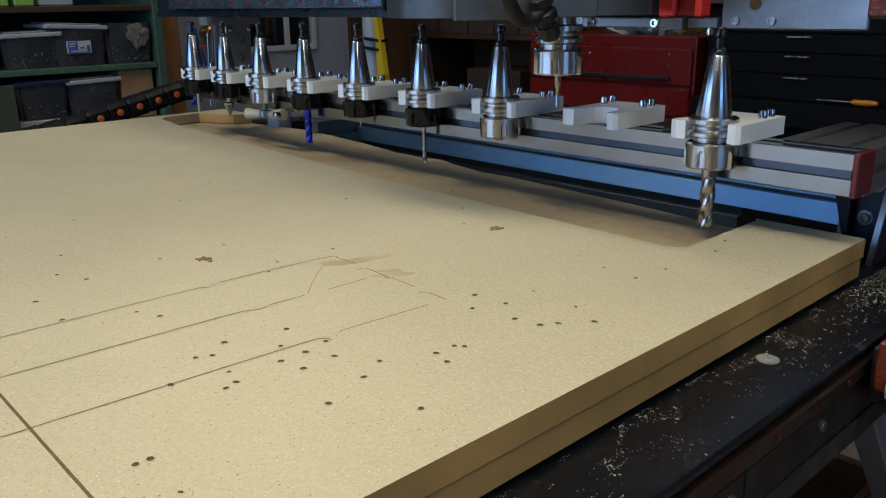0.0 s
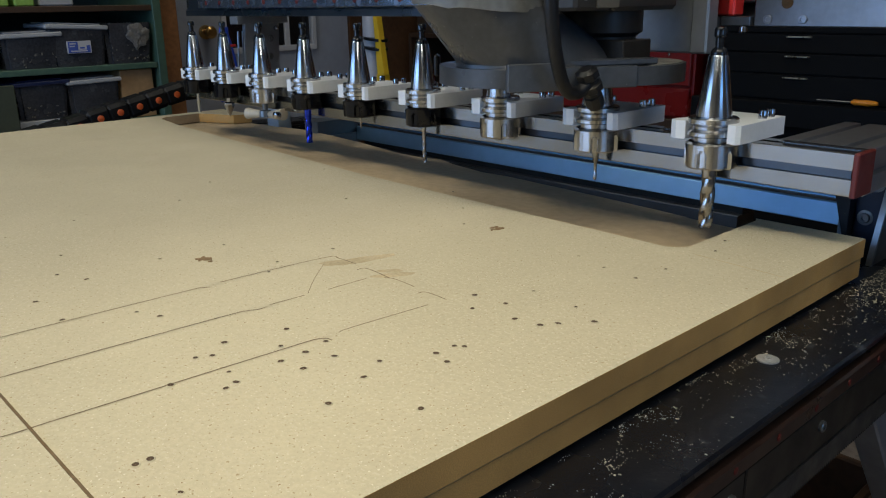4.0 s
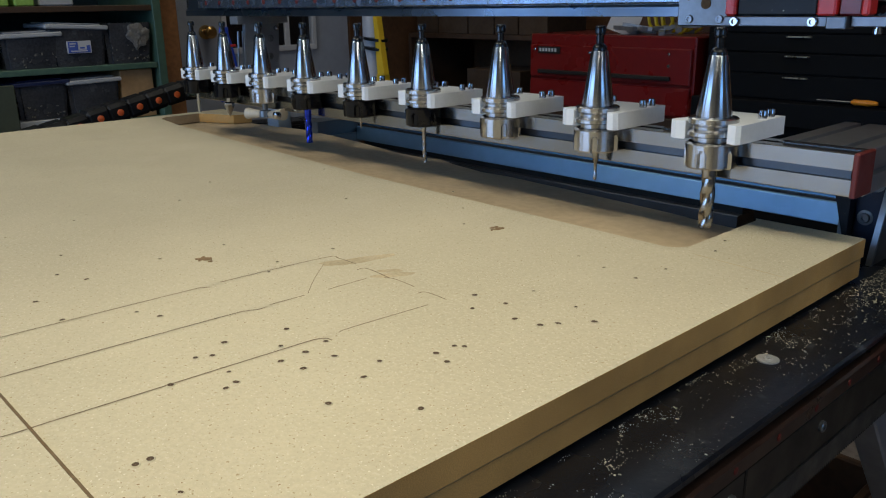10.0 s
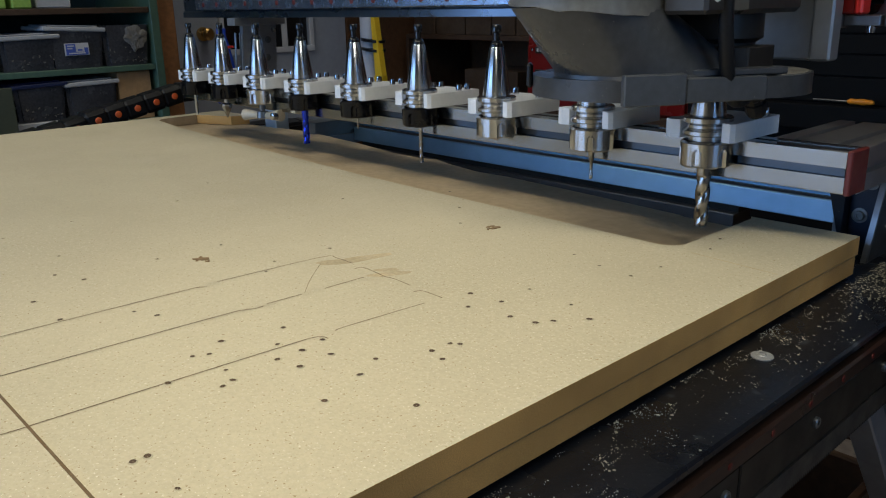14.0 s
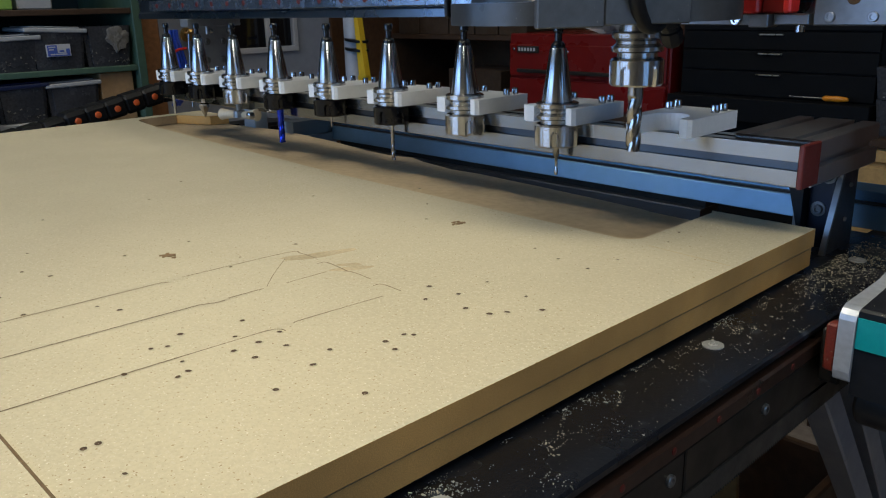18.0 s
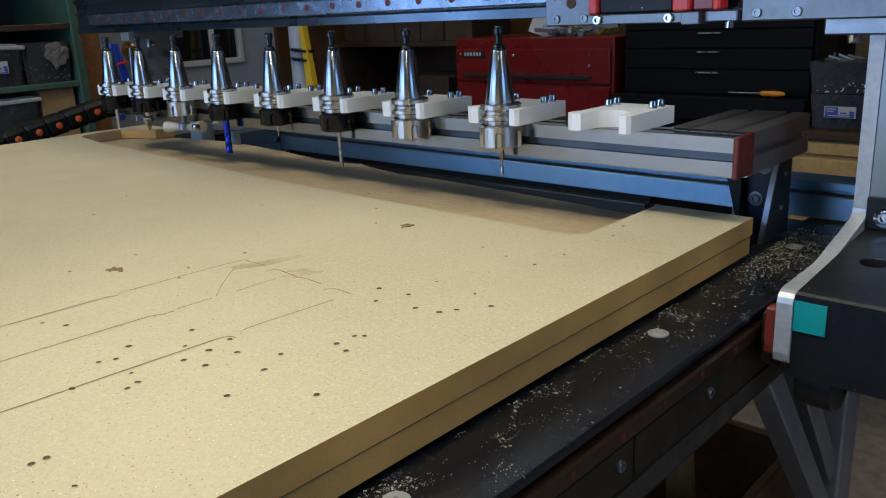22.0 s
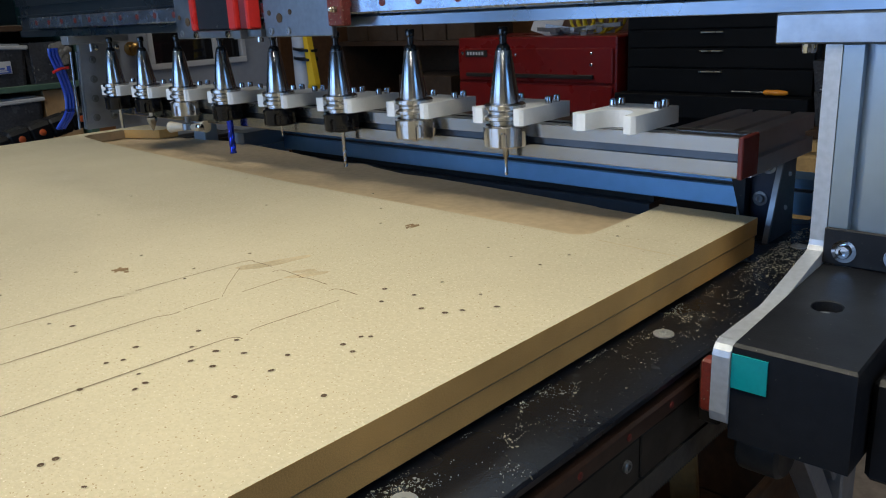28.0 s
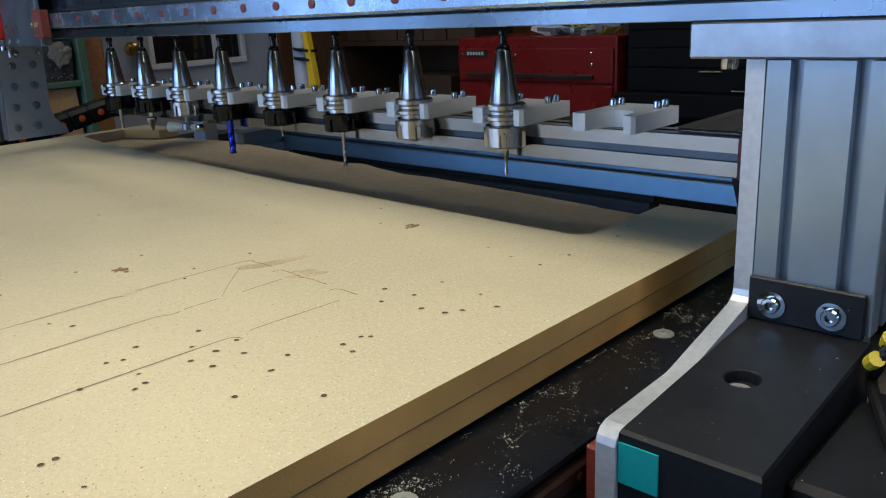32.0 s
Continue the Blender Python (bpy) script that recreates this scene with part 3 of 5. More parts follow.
def table():
    t = thing("machine_table", "black and aluminium router table frame with side rails", "machine frame")
    # right side rail
    bm = bmesh.new()
    box(bm, -0.03, 0.0665, -2.0, 0.18, 0.848, 0.856, 0.002)
    box(bm, 0.040, 0.050, -2.0, 0.30, 0.772, 0.846)
    part("side_channel", bm, BLACK, t, "black painted channel dusted with wood chips")
    bm = bmesh.new()
    box(bm, 0.0505, 0.0695, -2.0, 0.30, 0.8285, 0.8435, 0.002)
    part("linear_rail", bm, RAILBROWN, t, "oily brown steel guide rail")
    bm = bmesh.new()
    box(bm, 0.0505, 0.0680, 0, 0.3275, 0.7925, 0.8280, 0.001)
    back = mesh_of("rail_backing", bm, RAILBACK)
    for k in range(7):
        share("rail_backing", back, t, pose(0, -2.0 + 0.33 * k, 0))
    bm = bmesh.new()
    box(bm, 0.0505, 0.0690, -2.0, 0.30, 0.774, 0.7920)
    n = 420
    for k in range(n):
        y = -1.2 + k * 0.0035
        v = [bm.verts.new(p) for p in ((0.0505, y, 0.774), (0.069, y, 0.774), (0.069, y + 0.0033, 0.774), (0.0505, y + 0.0033, 0.774), (0.0505, y + 0.00165, 0.7705), (0.069, y + 0.00165, 0.7705))]
        for f in ((0, 1, 5, 4), (3, 4, 5, 2), (1, 2, 5), (0, 4, 3)):
            bm.faces.new([v[i] for i in f])
    part("gear_rack", bm, GEAR, t, "toothed steel gear rack")
    plug = bmesh.new()
    lathe(plug, ((0.0028, 0), (0.0028, 0.0005), (0.002, 0.0007)), 14)
    plug = mesh_of("rail_plug", plug, REDCAP, True)
    for k in range(18):
        share("rail_plug", plug, t, pose(0.0695, -0.91 + k * 0.06, 0.836, 0, 90, 0))
    bolt = bolt_mesh("side_bolt", 0.0046, 0.0030, DARKZINC)
    for k in range(9):
        share("side_bolt", bolt, t, pose(0.068, -0.926 + k * 0.1386, 0.814, 0, 90, 0))
    wb = bolt_mesh("washer_bolt", 0.0036, 0.0022, WASHER, 0.0086)
    for y in (-0.54, -0.238, 0.064):
        share("washer_bolt", wb, t, pose(0.024, y, 0.856))
    # left side rail
    bm = bmesh.new()
    box(bm, WB - 0.07, WB + 0.03, -2.0, 0.30, 0.846, 0.856, 0.002)
    box(bm, WB - 0.06, WB - 0.05, -2.0, 0.30, 0.772, 0.846)
    part("side_channel", bm, BLACK, t, "black painted channel dusted with wood chips")
    # rear cross rail, two slots in its face
    bm = bmesh.new()
    # its face: upper band, one slot, broad lower band; under it a groove and a ledge
    along_x = Matrix(((0, 0, 1, 0), (1, 0, 0, 0), (0, 1, 0, 0), (0, 0, 0, 1)))
    prof = [(0.190, 0.8575), (0.190, 0.8850), (0.199, 0.8850), (0.199, 0.8925), (0.190, 0.8925), (0.190, 0.903), (0.235, 0.903), (0.235, 0.8575)]
    prism(bm, eased(prof, 0.0010), -1.072, 0.75, along_x)
    part("rear_cross_rail", bm, ALU_X, t, "slotted aluminium cross rail")
    # dark box added in the slot to paint its shade
    bm = bmesh.new()
    box(bm, -1.07, 0.748, 0.1935, 0.1985, 0.8856, 0.8890)
    part("slot_strip", bm, DARK, t, "dark strip for the shade in the rail slot")
    bm = bmesh.new()
    box(bm, -1.06, -0.225, 0.200, 0.235, 0.8465, 0.8573)
    part("rail_groove", bm, DARK, t, "dark groove between the rails")
    bm = bmesh.new()
    prof = [(0.187, 0.826), (0.187, 0.8460), (0.235, 0.8460), (0.235, 0.826)]
    prism(bm, eased(prof, 0.0011), -1.06, -0.225, along_x)
    part("rear_ledge_rail", bm, LEDGE, t, "low grey aluminium ledge rail")
    bm = bmesh.new()
    prof = [(-1.073, 0.852), (-1.073, 0.872), (-1.080, 0.872), (-1.080, 0.881), (-1.073, 0.881), (-1.073, 0.903), (-1.118, 0.903), (-1.118, 0.852)]
    prism(bm, prof, 0.095, 0.235, Matrix(((1, 0, 0, 0), (0, 0, 1, 0), (0, 1, 0, 0), (0, 0, 0, 1))))
    part("rear_side_member", bm, ALU_Y, t, "slotted aluminium side member")
    bm = bmesh.new()
    box(bm, -0.02, 0.04, 0.02, 0.30, 0.800, 0.845)
    box(bm, -1.44, 0.03, -2.0, 0.02, 0.795, 0.845)
    part("deck_frame", bm, BLACK, t)
    # legs and braces
    for y in (-1.7, 0.245):
        bm = bmesh.new()
        box(bm, 0.0, 0.045, y, y + 0.06, 0, 0.771, 0.003)
        part("leg", bm, PLATE, t, "welded grey steel leg")
    bm = bmesh.new()
    box(bm, -1.49, -1.43, 0.0, 0.06, 0, 0.771, 0.003)
    part("leg", bm, DARK, t)
    for a, b in (((0.022, -0.030, 0.770), (0.022, 0.225, 0.450)), ((0.022, 0.045, 0.770), (0.022, 0.250, 0.490))):
        bm = bmesh.new()
        va, vb = Vector(a), Vector(b)
        d = vb - va
        m = Matrix.Translation(va) @ d.to_track_quat("Z", "X").to_matrix().to_4x4()
        box(bm, -0.015, 0.015, -0.015, 0.015, 0, d.length, 0.002, m)
        part("brace", bm, PLATE, t)
    # wood chips along the channel
    bm = bmesh.new()
    rng = random.Random(3)
    for k in range(12000):
        y = rng.uniform(-0.95, 0.14)
        x = 0.002 + min(0.060, abs(rng.gauss(0, 0.026)))
        drift = noise.noise(Vector((x * 42, y * 24, 0))) + 0.9 * noise.noise(Vector((x * 150, y * 90, 4)))
        if drift < rng.uniform(-0.02, 0.70) - 0.7 * max(0.0, y + 0.15):
            continue
        w = rng.uniform(0.00014, 0.00042) * (2.8 if rng.random() < 0.07 else 1)
        h = min(0.0005, w * rng.uniform(0.25, 0.6))
        box(bm, -w, w, -h, h, -0.0002, h, 0, pose(x, y, 0.8563, rng.uniform(-20, 20), rng.uniform(-20, 20), rng.uniform(0, 360)))
    for k in range(850):
        x, y = rng.gauss(0.028, 0.02), rng.gauss(0.02, 0.045)
        if not (0.004 < x < 0.062):
            continue
        w = rng.uniform(0.0002, 0.0010)
        box(bm, -w, w, -w * 0.3, w * 0.3, -0.0002, w * 0.5, 0, pose(x, y, 0.8563, rng.uniform(-20, 20), rng.uniform(-20, 20), rng.uniform(0, 360)))
    tagged(part("sawdust", bm, DUST), "loose pale wood chips on the black channel", "wood chips", "", "stuff")


table()

# ---- tool rack ----
TS = 1.10
KX9, KS, KY, ZG = -0.1252, 0.1397, -0.0793, 1.0159
# the forks are not evenly spaced along the rail
FORK_X = [KX9 - KS * (8 - k) + d for k, d in enumerate((0.022, 0.004, -0.009, -0.016, -0.014, -0.011, -0.007, 0.0, 0.0))]


def tool_rack():
    r = thing("tool_rack", "slotted aluminium tool rack rail with red end cap and bracket", "tool rack", (-0.0277, 0.0813, -0.1127))
    r.scale = (TS, TS, TS)
    KY, RTOP = -0.146, 1.005
    bm = bmesh.new()
    vs = tslot(bm, 1.18, 0.0360, 0.032, 1, 1, 0.008, 0.008)
    bmesh.ops.transform(bm, matrix=Matrix(((0, 0, 1, -1.15), (0, 1, 0, KY + 0.012), (-1, 0, 0, RTOP), (0, 0, 0, 1))), verts=vs)
    part("front_rail", bm, ALU_RACK, r)
    # strip laid in the slot, its dark colour standing for the shade there
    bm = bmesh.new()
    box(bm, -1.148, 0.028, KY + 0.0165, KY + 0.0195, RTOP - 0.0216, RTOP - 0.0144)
    part("slot_strip", bm, ALU_SLOT, r, "dark strip for the shade in the rail slot")
    bm = bmesh.new()
    box(bm, 0.0302, 0.0350, KY + 0.011, KY + 0.045, RTOP - 0.0370, RTOP + 0.0005, 0.001)
    part("end_cap", bm, REDCAP, r, "dark red plastic end cap")
    for x0 in (-0.05, -1.14):
        bm = bmesh.new()
        vs = tslot(bm, 0.15, 0.080, 0.040, 1, 2, 0.008, 0.008)
        bmesh.ops.transform(bm, matrix=Matrix(((1, 0, 0, x0), (0, 0, 1, KY + 0.0445), (0, -1, 0, RTOP - 0.001), (0, 0, 0, 1))), verts=vs)
        part("rack_arm", bm, ARMALU, r)
        bm = bmesh.new()
        box(bm, x0 + 0.02, x0 + 0.06, 0.01, 0.04, 0.80, RTOP - 0.0415, 0.002)
        part("rack_post", bm, ALU_Z, r)
    # corner bracket
    bm = bmesh.new()
    box(bm, -0.013, 0.0122, 0.003, 0.009, 0.857, 0.9680, 0.001)
    part("corner_bracket", bm, CABBLUE, r, "dark blue steel corner bracket")
    bm = bmesh.new()
    prism(bm, [(-0.016, 0.0), (-0.013, 0.0), (-0.013, 0.0695), (-0.035, 0.0695)], 0, 0.03, Matrix(((1, 0, 0, 0), (0, 0, -1, 0.02), (0, 1, 0, 0.898), (0, 0, 0, 1))))
    part("gusset", bm, BLACKBOX, r, "black gusset")
    bolt = bolt_mesh("bracket_bolt", 0.0050, 0.004, DARKZINC, 0.0075)
    for x, z in ((-0.002, 0.920), (0.005, 0.954)):
        share("bracket_bolt", bolt, r, pose(x, 0.003, z, 90, 0, 0))
    bm = bmesh.new()
    prism(bm, [(-0.0275, 0), (0.042, 0), (0.042, 0.106), (0.012, 0.106)], 0, 0.005, Matrix(((0, 0, 1, 0.013), (1, 0, 0, 0), (0, 1, 0, 0.8565), (0, 0, 0, 1))))
    part("stop_plate", bm, SIDESTEEL, r, "grey steel side plate")
    bm = bmesh.new()
    prism(bm, [(-0.0320, 0), (-0.0280, 0), (0.0115, 0.106), (0.0075, 0.106)], 0, 0.0055, Matrix(((0, 0, 1, 0.0125), (1, 0, 0, 0), (0, 1, 0, 0.8565), (0, 0, 0, 1))))
    part("edge_strip", bm, ALU, r, "bright sloping aluminium edge strip")
    small = bolt_mesh("stop_bolt", 0.0024, 0.002, WASHER)
    for k in range(3):
        share("stop_bolt", small, r, pose(0.0181, 0.012 + k * 0.006, 0.876 + k * 0.034, 0, 90, 0))
    # forks
    for k in range(9):
        fork(FORK_X[k], ZG - 0.021 * TS)


def fork(x, z):
    f = thing("tool_fork", "white printed plastic tool fork screwed to the rack", "tool fork", (x, KY, z + 0.0002), "tool forks")
    f.scale = (TS, TS, TS)
    if "fork" not in SHARED:
        bm = bmesh.new()
        ri, wo = 0.0185, 0.0320
        out = [(-wo, 0.072), (-wo, 0.006), (-wo - 0.004, 0.0), (-wo - 0.004, -0.010), (-wo + 0.003, -0.014), (-ri - 0.002, -0.012), (-ri - 0.001, -0.004)]
        out += arc(0, 0.004, ri, 180, 0, 14)
        out += [(ri + 0.001, -0.004), (ri + 0.002, -0.012), (wo - 0.003, -0.014), (wo, -0.010), (wo, 0.072)]
        prism(bm, out[::-1], 0, 0.0165)
        SHARED["fork"] = mesh_of("fork_body", bm, WHITEPL)
        SHARED["forkbolt"] = bolt_mesh("fork_screw", 0.0040, 0.0075, CHROME)
    share("fork_body", SHARED["fork"], f, pose(0, 0, 0))
    for px, py in ((-0.024, 0.044), (-0.024, 0.059), (0.024, 0.044), (0.024, 0.059)):
        share("fork_screw", SHARED["forkbolt"], f, pose(px, py, 0.0165))


SHARED = {}


def tool(k, nut, cutter):
    """A taper tool holder with its collet nut and cutter; z = 0 is the gauge line."""
    t = thing("tool_holder", cutter[1], "tool holder", (FORK_X[k - 1], KY, ZG), "tool holders")
    t.scale = (TS, TS, TS)
    if "taper" not in SHARED:
        bm = bmesh.new()
        lathe(bm, ((0.0158, 0.0), (0.0159, 0.0008), (0.0084, 0.0526), (0.0079, 0.0533)), 40)
        SHARED["taper"] = mesh_of("taper", bm, GROUND, True)
        bm = bmesh.new()
        lathe(bm, ((0.0072, 0.0530), (0.0072, 0.0562), (0.0058, 0.0585), (0.0038, 0.0600), (0.0038, 0.0680), (0.0052, 0.0695), (0.0054, 0.0745), (0.0042, 0.0768)), 24)
        SHARED["stud"] = mesh_of("pull_stud", bm, STUD, True)
        bm = bmesh.new()
        lathe(bm, ((0.0206, 0.0), (0.0220, -0.0012), (0.0220, -0.0050), (0.0184, -0.0078), (0.0184, -0.0100), (0.0220, -0.0128), (0.0220, -0.0160), (0.0206, -0.0170), (0.0172, -0.0174), (0.0172, -0.0218)), 40)
        SHARED["flange"] = mesh_of("flange", bm, TURNED, True)
        for nm, mtl in (("nut_c", TURNED), ("nut_b", BLKNUT)):
            bm = bmesh.new()
            lathe(bm, ((0.0205, -0.0219), (0.0229, -0.0237), (0.0229, -0.0280), (0.0229, -0.0282), (0.0229, -0.0302), (0.0229, -0.0304), (0.0229, -0.0434), (0.0215, -0.0450), (0.0120, -0.0450), (0.0100, -0.0430), (0.0004, -0.0430)), 84, None, False,
                  lambda i, q: 0.87 if (3 <= q <= 7 and i % 14 in (1, 2)) or (5 <= q <= 7 and i % 14 in (0, 1, 2, 3)) else 1.0)
            SHARED[nm] = mesh_of("collet_nut", bm, mtl, True)
    for nm, key in (("taper", "taper"), ("pull_stud", "stud"), ("flange", "flange")):
        share(nm, SHARED[key], t, pose(0, 0, 0))
    n = share("collet_nut", SHARED["nut_c" if nut == "chrome" else "nut_b"], t, pose(0, 0, 0, 0, 0, k * 37))
    n["label"] = "polished steel collet nut" if nut == "chrome" else "black oxide collet nut"
    cutter[0](t)
    return t


def plain_bit(r, length, mtl=CARBIDE, tip=0.5):
    def make(t):
        bm = bmesh.new()
        lathe(bm, ((r, -0.044), (r, -0.046 - length * 0.55), (r * 0.8, -0.047 - length * 0.6), (r * tip, -0.046 - length)), 14)
        part("cutter", bm, mtl, t, "", True)
    return make


def spiral_bit(r, length, mtl=CARBIDE, turns=1.6, shank=0.35):
    def make(t):
        bm = bmesh.new()
        n, segs = 44, 20
        rings = []
        for i in range(n + 1):
            q = i / n
            z = -0.044 - length * q
            ring = []
            for s in range(segs):
                a = 2 * math.pi * s / segs
                rr = r
                if q > shank:
                    ph = a + 2 * math.pi * turns * (q - shank)
                    rr = r * (0.72 + 0.28 * abs(math.cos(ph * 1.0)) ** 0.6)
                ring.append(bm.verts.new((rr * math.cos(a), rr * math.sin(a), z)))
            rings.append(ring)
        for r0, r1 in zip(rings, rings[1:]):
            for s in range(segs):
                j = (s + 1) % segs
                bm.faces.new((r0[s], r0[j], r1[j], r1[s]))
        bm.faces.new(rings[0])
        bm.faces.new(rings[-1][::-1])
        part("cutter", bm, mtl, t, "fluted end mill", True)
    return make


def fine_bit(t):
    bm = bmesh.new()
    lathe(bm, ((0.0031, -0.044), (0.0031, -0.0555), (0.0017, -0.0585), (0.0015, -0.0690), (0.0019, -0.0700), (0.0019, -0.0755), (0.0006, -0.0765)), 14)
    part("cutter", bm, CARBIDE, t, "fine engraving bit", True)


def v_bit(t):
    bm = bmesh.new()
    lathe(bm, ((0.004, -0.044), (0.004, -0.053), (0.0088, -0.055), (0.0090, -0.059), (0.0006, -0.078)), 8)
    part("cutter", bm, CARBIDE, t, "steel V-shaped bit", True)


def fly_cutter(t):
    bm = bmesh.new()
    lathe(bm, ((0.0045, -0.044), (0.0045, -0.057), (0.009, -0.058), (0.010, -0.068)), 18)
    part("arbor", bm, DARKZINC, t, "", True)
    bm = bmesh.new()
    tube(bm, spline(((-0.044, -0.006, -0.066), (-0.018, 0, -0.065), (0.014, 0.004, -0.064), (0.040, 0.008, -0.062)), 5), 0.008, 12, lambda i: 0.0095 - 0.004 * math.sin(i / 15 * 3.14))
    part("cutter", bm, BEIGE, t, "pale surfacing cutter bar", True)
    bm = bmesh.new()
    lathe(bm, ((0.0050, -0.004), (0.0055, 0.0), (0.0055, 0.005), (0.003, 0.006)), 14, pose(0.040, -0.003, -0.062, 90, 0, 0))
    part("insert_screw", bm, CHROME, t, "", True)


tool_rack()
TOOLS = {}
SPECS = (
    (1, "black", (plain_bit(0.0032, 0.034, CHROME, 0.9), "steel taper tool holder with black nut and slim bit")),
    (2, "black", (v_bit, "steel taper tool holder with black nut and V-bit")),
    (3, "chrome", (fly_cutter, "steel taper tool holder with pale surfacing cutter bar")),
    (4, "black", (spiral_bit(0.0050, 0.052, BLUEBIT, 1.8, 0.3), "steel taper tool holder with black nut and blue end mill")),
    (5, "black", (plain_bit(0.0016, 0.016), "steel taper tool holder with black nut and short thin bit")),
    (6, "black", (spiral_bit(0.0026, 0.048, CARBIDE, 2.5, 0.4), "steel taper tool holder with black nut and long thin bit")),
    (7, "chrome", (plain_bit(0.004, 0.004), "steel taper tool holder with polished nut and no long bit")),
    (8, "chrome", (fine_bit, "steel taper tool holder with polished nut and fine bit")),
    (9, "chrome", (spiral_bit(0.0067, 0.058, CARBIDE, 1.5, 0.2), "steel taper tool holder with polished nut and large fluted end mill")),
)
for k, nut, cutter in SPECS:
    TOOLS[k] = tool(k, nut, cutter)

# ---- gantry (y = 0 is the front of its right column) ----


def gantry():
    g = thing("gantry", "aluminium router gantry bridge on two uprights", "gantry")
    # beam
    bm = bmesh.new()
    out = [(0.0, 1.106), (0.10, 1.106), (0.10, 1.30), (0.0, 1.30), (0.0, 1.168), (0.006, 1.168), (0.006, 1.150), (0.0, 1.150), (0.0, 1.146), (0.004, 1.146), (0.004, 1.120), (0.0, 1.118)]
    prism(bm, eased(out), -1.56, 0.30, Matrix(((0, 0, 1, 0), (1, 0, 0, 0), (0, 1, 0, 0), (0, 0, 0, 1))))
    part("beam", bm, BEAMALU, g, "long slotted aluminium beam")
    bm = bmesh.new()
    box(bm, -1.47, 0.29, -0.014, 0.0035, 1.1215, 1.1440, 0.002)
    part("guide_rail", bm, RAILSTEEL, g, "blued steel guide rail with red hole plugs")
    plug = bmesh.new()
    lathe(plug, ((0.0048, 0), (0.0048, 0.0010), (0.003, 0.0014)), 14)
    plug = mesh_of("rail_plug", plug, REDCAP, True)
    for k in range(29):
        share("rail_plug", plug, g, pose(-1.43 + k * 0.06, -0.014, 1.1335, 90, 0, 0))
    bm = bmesh.new()
    box(bm, 0.051, 0.32, -0.004, 0.10, 1.081, 1.1055, 0.0015)
    part("cross_bar", bm, ALU, g, "thick milled aluminium bar")
    bolt = bolt_mesh("bar_bolt", 0.0062, 0.008, CHROME)
    for x in (0.074, 0.094):
        share("bar_bolt", bolt, g, pose(x, 0.012, 1.081, 180, 0, 0))
    # right column
    bm = bmesh.new()
    vs = tslot(bm, 0.178, 0.080, 0.080, 2, 2, 0.0085, 0.009)
    bmesh.ops.transform(bm, matrix=pose(0.1045, 0.0, 0.902), verts=vs)
    part("column", bm, ALU_Z, g, "slotted aluminium upright")
    bm = bmesh.new()
    box(bm, 0.1040, 0.1815, -0.0050, -0.0010, 0.8998, 0.9315, 0.0012)
    part("clamp_plate", bm, BLACKBOX, g)
    wb = bolt_mesh("washer_bolt", 0.0062, 0.005, CHROME, 0.0098)
    for x in (0.121, 0.161):
        share("washer_bolt", wb, g, pose(x, -0.0050, 0.913, 90, 0, 0))
    # side plate: front contour runs down the column, then forward over the foot
    out = [(0.0, 1.0805), (0.0, 0.918), (-0.0015, 0.9135), (-0.005, 0.910), (-0.010, 0.908), (-0.092, 0.8895), (-0.097, 0.8885), (-0.102, 0.8880), (-0.173, 0.8862), (-0.1785, 0.8842), (-0.182, 0.8805), (-0.1835, 0.876), (-0.184, 0.832), (-0.1825, 0.825), (-0.178, 0.822), (0.08, 0.812), (0.08, 1.0805)]
    bm = bmesh.new()
    prism(bm, out, 0.0910, 0.1040, Matrix(((0, 0, 1, 0), (1, 0, 0, 0), (0, 1, 0, 0), (0, 0, 0, 1))))
    part("side_plate", bm, STRAP, g, "bent-edged milled aluminium side plate")
    # foot: a black box whose top slopes gently to the front, with a round access hole
    bm = bmesh.new()
    n = 32
    x0, x1, y0, y1, z0 = 0.1042, 0.1870, -0.180, -0.0008, 0.812
    c, r = Vector((0.137, -0.088)), 0.0112
    lid = lambda y: 0.8995 + 0.072 * y
    ang = [2 * math.pi * k / n for k in range(n)]
    outer = []
    for a in ang:
        d = Vector((math.cos(a), math.sin(a)))
        ts = [((hi if d[v] > 0 else lo) - c[v]) / d[v] for v, lo, hi in ((0, x0, x1), (1, y0, y1)) if abs(d[v]) > 1e-6]
        outer.append(c + d * min(ts))
    for corner in ((x1, y1), (x0, y1), (x0, y0), (x1, y0)):
        i = min(range(n), key=lambda q: (outer[q] - Vector(corner)).length)
        outer[i] = Vector(corner)
    rim = [c + Vector((math.cos(a), math.sin(a))) * r for a in ang]
    levels = ((outer, lambda y: z0), (outer, lambda y: lid(y) - 0.002), ([c + (p - c) * 0.975 for p in outer], lid), ([c + (p - c) * 1.06 for p in rim], lid), (rim, lambda y: lid(y) - 0.0008), (rim, lambda y: lid(y) - 0.0085))
    rings = [[bm.verts.new((p.x, p.y, f(p.y))) for p in pts] for pts, f in levels]
    for a, b in zip(rings, rings[1:]):
        for k in range(n):
            j = (k + 1) % n
            bm.faces.new((a[k], a[j], b[j], b[k]))
    bm.faces.new(rings[-1])
    part("foot_box", bm, BLACKBOX, g, "black sloped foot box with a round access hole")
    share("inner_screw", bolt_mesh("inner_screw", 0.0085, 0.003, WASHER), g, pose(0.1365, -0.0915, 0.8844))
    bm = bmesh.new()
    box(bm, 0.1045, 0.1300, -0.1815, -0.1802, 0.8535, 0.8795)
    part("tape", bm, TEAL, g, "strip of teal tape")
    for y in (-0.178, -0.050):
        bm = bmesh.new()
        box(bm, 0.0800, 0.0900, y, y + 0.012, 0.826, 0.868, 0.002)
